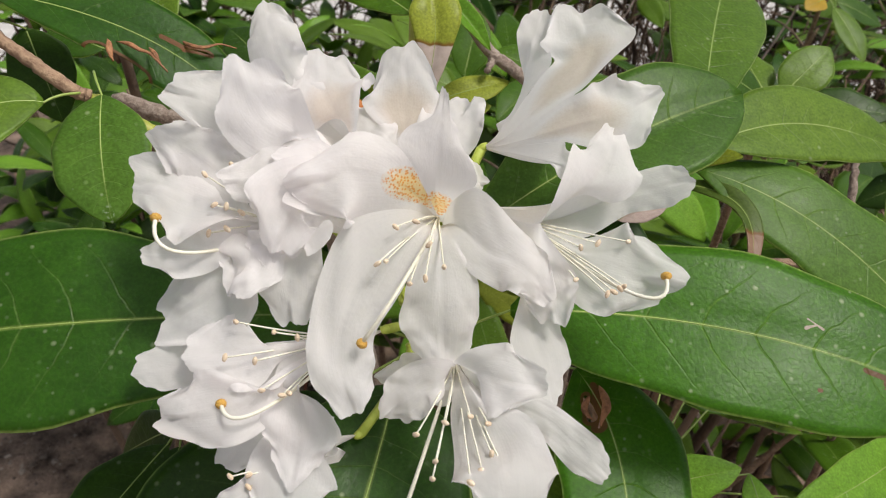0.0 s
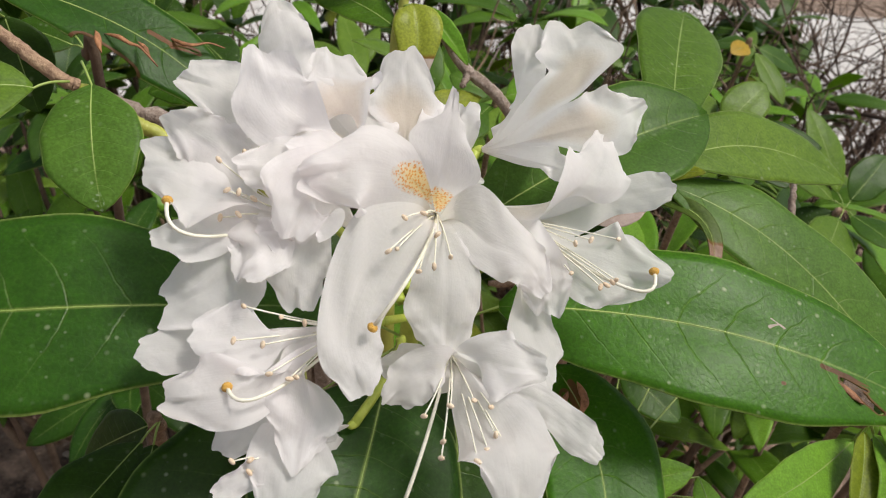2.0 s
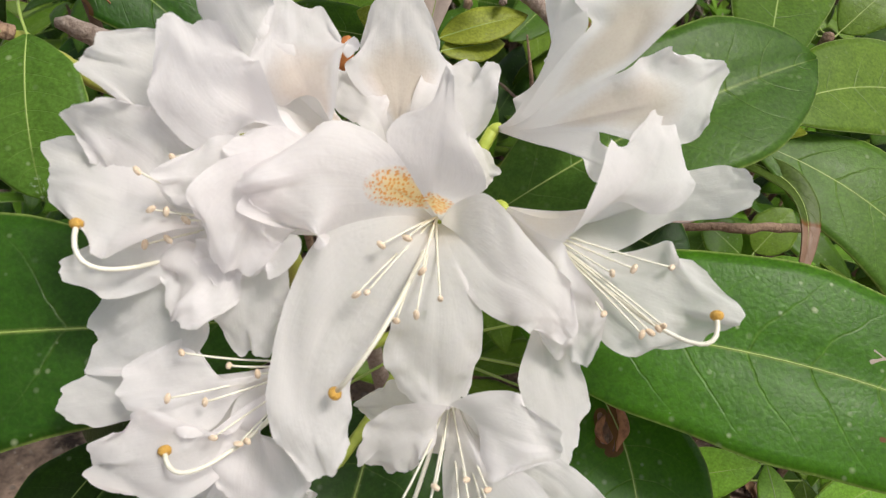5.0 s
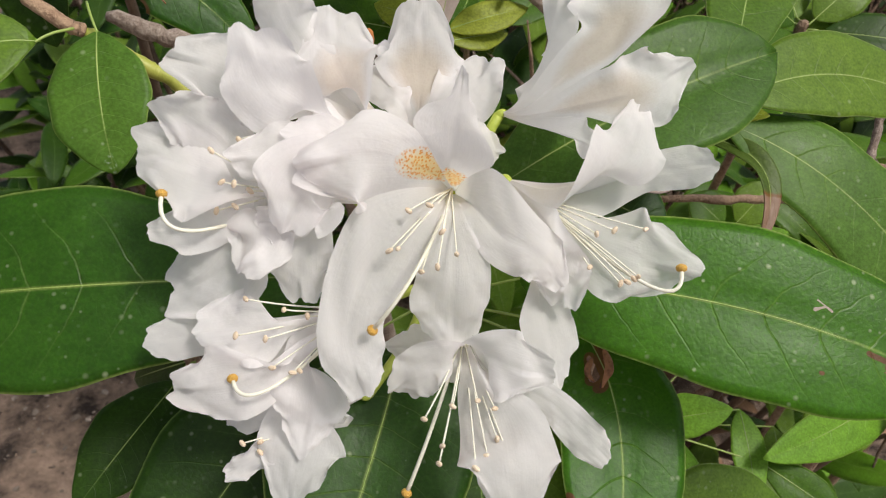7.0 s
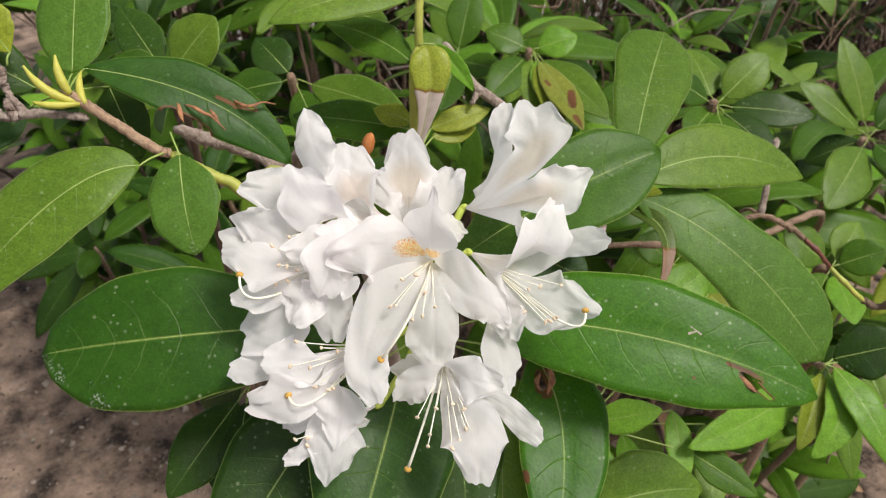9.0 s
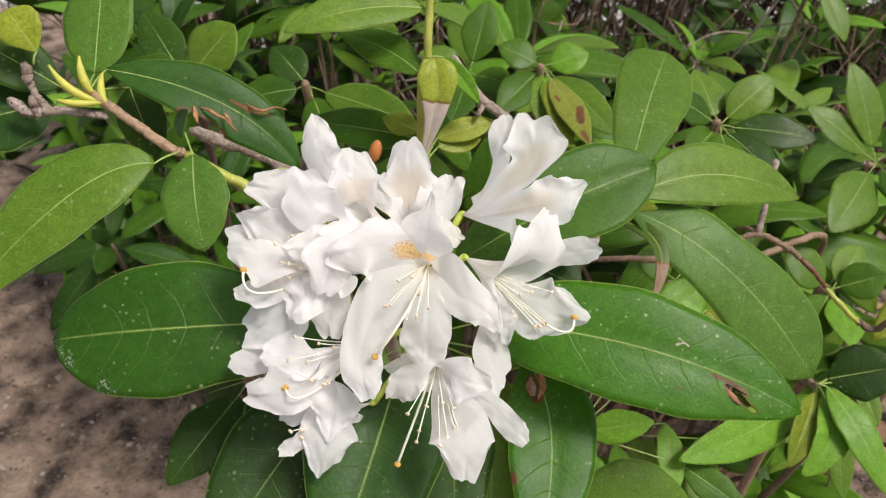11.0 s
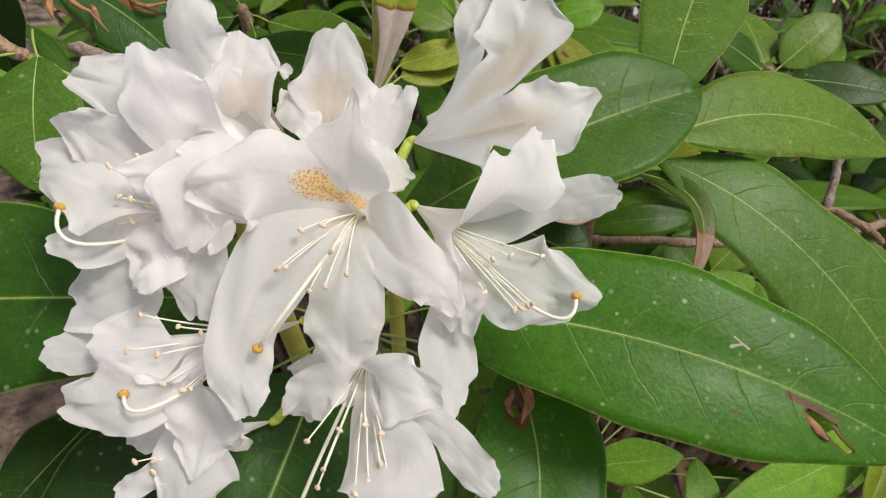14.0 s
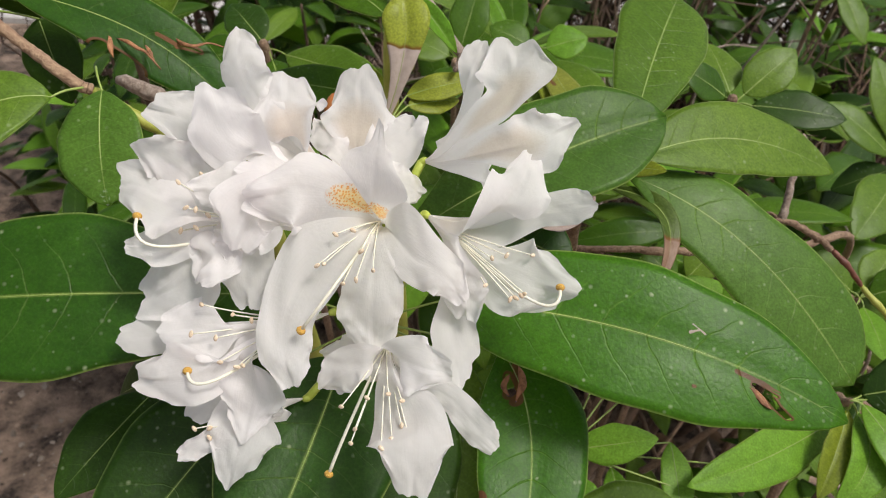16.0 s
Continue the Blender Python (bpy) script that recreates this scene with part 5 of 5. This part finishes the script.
whorl((0.0206, 0.3338, 0.6352), (0.05, 0.66, 0.0), [
    ((-0.0208, 0.3437, 0.6477), 0.0270, LEAF_PALE), ((0.0342, 0.3707, 0.6823), 0.0300, LEAF), ((0.0533, 0.3095, 0.6365), 0.0260, LEAF), ((0.0066, 0.2813, 0.6166), 0.0260, LEAF)], "whorl of green leaves in shade")
whorl((-0.0810, 0.1743, 0.6908), (-0.08, 0.50, 0.0), [
    ((-0.0151, 0.1430, 0.6832), 0.0270, LEAF_PALE), ((-0.1053, 0.1983, 0.7054), 0.0240, LEAF_SHADE_DARK), ((-0.1231, 0.1679, 0.6827), 0.0240, LEAF), ((-0.0595, 0.1300, 0.6667), 0.0240, LEAF)], "whorl of broad green leaves")
whorl((-0.1395, 0.1371, 0.7082), (-0.20, 0.40, 0.0), [
    ((-0.1122, 0.1467, 0.7367), 0.0300, LEAF_PALE), ((-0.1682, 0.1695, 0.7335), 0.0240, LEAF_SHADE_DARK), ((-0.1687, 0.1427, 0.7154), 0.0200, LEAF)], "whorl with a broad pale green leaf", BARK_DARK)
# low leaves coloured dark in place of shade
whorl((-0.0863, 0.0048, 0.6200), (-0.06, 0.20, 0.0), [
    ((-0.1150, -0.0400, 0.6000), 0.0250, LEAF_SHADE_DARK), ((-0.0900, -0.0424, 0.5954), 0.0300, LEAF_SHADE_DARK), ((-0.1175, 0.0201, 0.5909), 0.02, LEAF_SHADE_DARK)], "low whorl of dark green leaves over the soil")
part("wood", tube("wood", strand([(-0.1261, 0.0940, 0.7018), (-0.1020, 0.0932, 0.6926), (-0.0756, 0.0910, 0.6816), (-0.0465, 0.1063, 0.6362), (0.0, 0.40, 0.0)], 30), [0.0030, 0.0036, 0.0036, 0.008], BARK_GREY, 8, 0.1, 5),
     tagged(empty("old_branch"), "thick grey-brown old rhododendron branch", "branch"))

# ---------------------------------------------------------------- the bush behind
rng = np.random.default_rng(11)
FILL = {}
for mat in (LEAF, LEAF_SHADE_DEEP, LEAF_SHADE_DARK, LEAF_PALE, LEAF_LIME, LEAF_YELLOW):
    FILL[mat.name] = []
    for k in range(4):
        line = bow((0, 0, 0), (0.5, 0, rng.uniform(0.03, 0.10)), (1.0, 0, rng.uniform(-0.12, 0.0)), 12)
        FILL[mat.name].append(blade_mesh("leaf", line, rng.uniform(0.28, 0.38), np.array((0, 0, 1.0)), mat, seed=50 + k, nv=6, thick=0.006, fold=rng.uniform(0.05, 0.25), wave=0.05))


def bush_whorl(hub, reach, mats, lean):
    """A shoot of the bush behind: thin stem to the ground and a whorl of leaves."""
    hub = np.asarray(hub)
    root = np.array((hub[0] * 0.9 + rng.normal(0, 0.04), hub[1] + rng.uniform(0.05, 0.2), 0.0))
    ob = shoot_thing("shaded rhododendron shoot with a whorl of leathery green leaves", [
        ([hub, hub + (root - hub) * 0.3 + rng.normal(0, 0.012, 3), root], [0.002, 0.003, 0.006], BARK_DARK if rng.random() < 0.6 else BARK, "stem")], "shoots of the bush behind")
    n = rng.integers(6, 10)
    for k in range(n):
        turn = 2 * math.pi * (k + rng.uniform(-0.25, 0.25)) / n
        pitch = rng.uniform(-0.7, 0.35)
        mat = mats[rng.integers(len(mats))]
        size = reach * rng.uniform(0.7, 1.15)
        m = Matrix.Translation(hub) @ Matrix.Rotation(lean, 4, "X") @ Matrix.Rotation(turn, 4, "Z") @ Matrix.Rotation(pitch, 4, "Y") @ Matrix.Rotation(rng.normal(0, 0.3), 4, "X") @ Matrix.Translation((size * 0.12, 0, 0)) @ Matrix.Scale(size, 4)
        o = part("leaf", FILL[mat.name][rng.integers(4)], ob)
        o.matrix_local = m
    return ob


def bush_height(x, y):
    """Top of the foliage behind: low in front, rising away; thins out in the north-east."""
    open_ = min(1.0, max(0.0, (x - 0.28 * y - 0.02) / 0.12)) * min(1.0, max(0.0, (y - 0.42) / 0.2))
    return 0.56 - 0.08 * open_ + 0.10 * (y - 0.25) + 0.05 * math.sin(5 * x + 1.0) + 0.04 * math.sin(7 * y + 2 * x)


for i in range(330):
    y = 0.20 + 1.3 * rng.random() ** 1.15
    x = rng.uniform(-0.55, 0.62) * (0.55 + 0.75 * y)
    if x < 0.02 and y < 0.52:
        continue
    if x > 0.28 * y + 0.06 and y > 0.70 and rng.random() < 0.15:
        continue
    if noise.noise((x * 5, y * 5, 2.0)) < -0.12 and rng.random() < 0.75:
        continue
    z = bush_height(x, y) - 0.40 * rng.random() ** 1.2 - (0.06 if y < 0.4 else 0.0)
    bush_whorl((x, y, max(z, 0.08)), rng.uniform(0.075, 0.115), [LEAF, LEAF, LEAF_SHADE_DARK, LEAF_PALE, LEAF_PALE, LEAF_LIME] + [LEAF_YELLOW] * (i % 5 == 0) if z > 0.4 else [LEAF, LEAF_SHADE_DARK, LEAF_LIME, LEAF_PALE], rng.normal(0.15, 0.25))

# small sprigs over the soil in the west, shade painted into their greens
for i in range(30):
    x, y = rng.uniform(-0.72, -0.10), rng.uniform(0.58, 1.05)
    bush_whorl((x, y, rng.uniform(0.08, 0.36)), rng.uniform(0.05, 0.10), [LEAF_SHADE_DARK, LEAF_SHADE_DEEP, LEAF, LEAF_SHADE_DARK], rng.normal(0.2, 0.3))

# shoots behind the twig in the west, coloured darker to stand for shade
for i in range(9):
    bush_whorl((rng.uniform(-0.36, -0.16), rng.uniform(0.34, 0.56), rng.uniform(0.36, 0.58)), rng.uniform(0.07, 0.10), [LEAF_SHADE_DARK, LEAF_SHADE_DEEP, LEAF_SHADE_DARK, LEAF], rng.normal(0.2, 0.3))

# shoots that close the bush in front of the path; dark greens imitate shade
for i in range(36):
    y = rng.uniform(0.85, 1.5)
    bush_whorl((rng.uniform(-0.55, 0.18) * y, y, rng.uniform(0.30, 0.48 + 0.16 * y)), rng.uniform(0.08, 0.12), [LEAF_SHADE_DARK, LEAF_SHADE_DEEP, LEAF_SHADE_DARK, LEAF], rng.normal(0.15, 0.3))
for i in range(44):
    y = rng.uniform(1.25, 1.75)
    bush_whorl((rng.uniform(-0.6, 0.62) * y, y, rng.uniform(0.52, 0.84)), rng.uniform(0.09, 0.14), [LEAF_SHADE_DARK, LEAF_SHADE_DEEP, LEAF_SHADE_DARK, LEAF], rng.normal(0.15, 0.3))

# bare twigs straying through the bush
for i in range(46):
    x, y = rng.uniform(0.04, 0.80), rng.uniform(0.36, 1.1)
    a = np.array((x, y, 0.0))
    b = a + (rng.normal(0, 0.16), rng.normal(0, 0.10), bush_height(x, y) * rng.uniform(0.75, 1.12))
    twig = tagged(empty("bare_twig"), "thin bare brown twig among the leaves of the bush", "twig", "bare twigs in the bush")
    line = strand([a, a + (b - a) * 0.35 + rng.normal(0, 0.03, 3), a + (b - a) * 0.7 + rng.normal(0, 0.03, 3), b], 26)
    bark = (BARK, BARK_GREY, BARK_DARK)[i % 3]
    part("stem", tube("stem", line, [0.0032, 0.0024, 0.0016, 0.0010], bark, 6, 0.10, i), twig)
    for k in range(3):
        s0 = line[rng.integers(12, 25)]
        e0 = s0 + unit(rng.normal(0, 1, 3) + (0, -0.2, 0.6)) * rng.uniform(0.04, 0.11)
        part("side_twig", tube("side_twig", strand([s0, (s0 + e0) / 2 + rng.normal(0, 0.006, 3), e0], 9), [0.0013, 0.0010, 0.0006], bark, 5, 0.12, k), twig)

for i in range(7):
    a = np.array((rng.uniform(-0.50, -0.12), rng.uniform(0.55, 0.85), 0.0))
    b = a + (rng.normal(0.02, 0.06), rng.normal(0, 0.06), rng.uniform(0.18, 0.36))
    twig = tagged(empty("bare_twig"), "thin reddish brown twig standing on the shaded soil", "twig", "bare twigs in the bush")
    part("stem", tube("stem", strand([a, (a + b) / 2 + rng.normal(0, 0.012, 3), b], 14), [0.0035, 0.0028, 0.0014], BARK if i % 2 else TWIG_RED, 6, 0.1, i), twig)

# ---------------------------------------------------------------- hedge of bare twigs in the north-east
hv, hf = [], []
for i in range(400):
    x, y = (rng.uniform(0.1, 1.5), rng.uniform(0.95, 2.0)) if i < 260 else (rng.uniform(-0.9, 1.7), rng.uniform(1.5, 2.1))
    a = np.array((x, y, 0.0))
    d = unit((rng.normal(0, 0.9), rng.normal(0, 0.5), 1))
    b = a + d * (rng.uniform(0.35, 0.95) if i < 260 else rng.uniform(0.75, 1.25))
    stem = strand([a, a + (b - a) * 0.3 + rng.normal(0, 0.07, 3), a + (b - a) * 0.5 + rng.normal(0, 0.07, 3), a + (b - a) * 0.75 + rng.normal(0, 0.07, 3), b], 14)
    lots = [tube_data(stem, [0.003, 0.0022, 0.001] if i % 6 else [0.009, 0.006, 0.003], 5)]
    for k in range(9):
        s = stem[rng.integers(2, 14)]
        e = s + unit(rng.normal(0, 1, 3) + (0, 0, 0.3)) * rng.uniform(0.08, 0.26)
        lots.append(tube_data(strand([s, (s + e) / 2 + rng.normal(0, 0.02, 3), e], 5), [0.0013, 0.0010, 0.0006], 4))
    v, f = joined(*lots)
    n = len(hv)
    hv += v
    hf += [tuple(q + n for q in g) for g in f]
tagged(new("twig_thicket", mesh_of("twig_thicket", hv, hf, BARK_THICKET)), "thicket of thin bare brown twigs behind the bush", "twigs", kind="stuff")
# shoots among the twigs, deep shade put into their dark leaf colours
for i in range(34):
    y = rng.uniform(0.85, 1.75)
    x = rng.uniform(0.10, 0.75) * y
    bush_whorl((x, y, rng.uniform(0.22, 0.56 + 0.04 * y)), rng.uniform(0.08, 0.13), [LEAF_SHADE_DARK, LEAF_SHADE_DARK, LEAF, LEAF_SHADE_DEEP], rng.normal(0.15, 0.3))

# ---------------------------------------------------------------- ground
PATHMAT = plain_material("pale_path", (0.36, 0.34, 0.32), (0.70, 0.67, 0.64), 60, 0.95, 0.8, 0.006, patch=0.55)

def soil_z(x, y):
    return 0.012 * noise.noise((x * 6, y * 6, 0.3)) + 0.006 * noise.noise((x * 21, y * 21, 4.0)) + 0.003 * noise.noise((x * 60, y * 60, 9.0))


gv, gf = [], []
xs = np.concatenate([[-400, -60, -12, -4, -1.8], np.linspace(-1.2, 1.6, 141), [2.4, 5, 14, 60, 400]])
ys = np.concatenate([[-400, -60, -12, -4, -1.5], np.linspace(-0.7, 2.4, 151), [3.2, 6, 15, 60, 400]])
for y in ys:
    for x in xs:
        gv.append((x, y, soil_z(x, y) if -1.5 < x < 2 and -1 < y < 2.6 else 0.0))
for j in range(len(ys) - 1):
    for i in range(len(xs) - 1):
        a = j * len(xs) + i
        gf.append((a, a + 1, a + 1 + len(xs), a + len(xs)))
tagged(new("ground", mesh_of("ground", gv, gf, SOIL)), "bare brown soil with grit", "ground", kind="structure")


def scatter(name, label, category, count, box, sizes, mat, flat):
    sv, sf = [], []
    for i in range(count):
        x, y = rng.uniform(box[0], box[1]), rng.uniform(box[2], box[3])
        r = rng.uniform(*sizes) * (0.5 + rng.random() ** 2)
        v, f = blob_data((0, 0, 0), rng.normal(0, 1, 3), r * rng.uniform(1, 1.8), r, 4, 6)
        v = [np.array((p[0] + x, p[1] + y, p[2] * flat + soil_z(x, y) + r * 0.15)) + rng.normal(0, r * 0.08, 3) for p in v]
        n = len(sv)
        sv += v
        sf += [tuple(q + n for q in g) for g in f]
    return tagged(new(name, mesh_of(name, sv, sf, mat, smooth=False)), label, category, kind="stuff")


scatter("grit", "small brown and grey grit lying on the soil", "grit", 9000, (-1.0, 0.9, -0.3, 1.4), (0.0014, 0.0052), GRIT, 0.6)
pv = [(-6, 2.25, 0.022), (8, 2.25, 0.022), (8, 7.0, 0.022), (-6, 7.0, 0.022)]
pv += [(x, y, 0.0) for x, y, z in pv]
tagged(new("gravel_path", mesh_of("gravel_path", pv, [(0, 1, 2, 3), (4, 5, 1, 0), (5, 6, 2, 1), (6, 7, 3, 2), (7, 4, 0, 3)], PATHMAT, smooth=False)), "pale gravel path beyond the bush", "path", kind="structure")
scatter("pale_gravel", "pale gravel beyond the bush", "gravel", 3000, (-0.6, 2.6, 1.9, 4.5), (0.012, 0.035), PEBBLE, 0.6)
lv, lf = [], []
for i in range(500):
    x, y = rng.uniform(0.08, 0.9), rng.uniform(0.0, 1.4)
    a = np.array((x, y, soil_z(x, y) + 0.006))
    d = unit((rng.normal(), rng.normal(), rng.normal(0, 0.15)))
    s = unit(np.cross(d, (rng.normal(0, 0.3), rng.normal(0, 0.3), 1)))
    l, w = rng.uniform(0.02, 0.06), rng.uniform(0.006, 0.014)
    n = len(lv)
    for k in range(5):
        u = k / 4
        c = a + d * l * u + np.array((0, 0, 0.006 * math.sin(3 * u)))
        hw = w * math.sin(math.pi * (0.06 + 0.88 * u))
        lv += [c - s * hw + (0, 0, 0.003), c, c + s * hw + (0, 0, 0.003)]
    for k in range(4):
        q = n + 3 * k
        lf += [(q, q + 1, q + 4, q + 3), (q + 1, q + 2, q + 5, q + 4)]
tagged(new("leaf_litter", mesh_of("leaf_litter", lv, lf, LITTER)), "dry brown fallen leaves on the soil", "leaf litter", kind="stuff")

scatter("soil_crumbs", "pale dry clods and small stones on the soil", "clods", 1800, (-0.95, -0.02, 0.05, 0.80), (0.002, 0.008), CRUMB, 0.7)
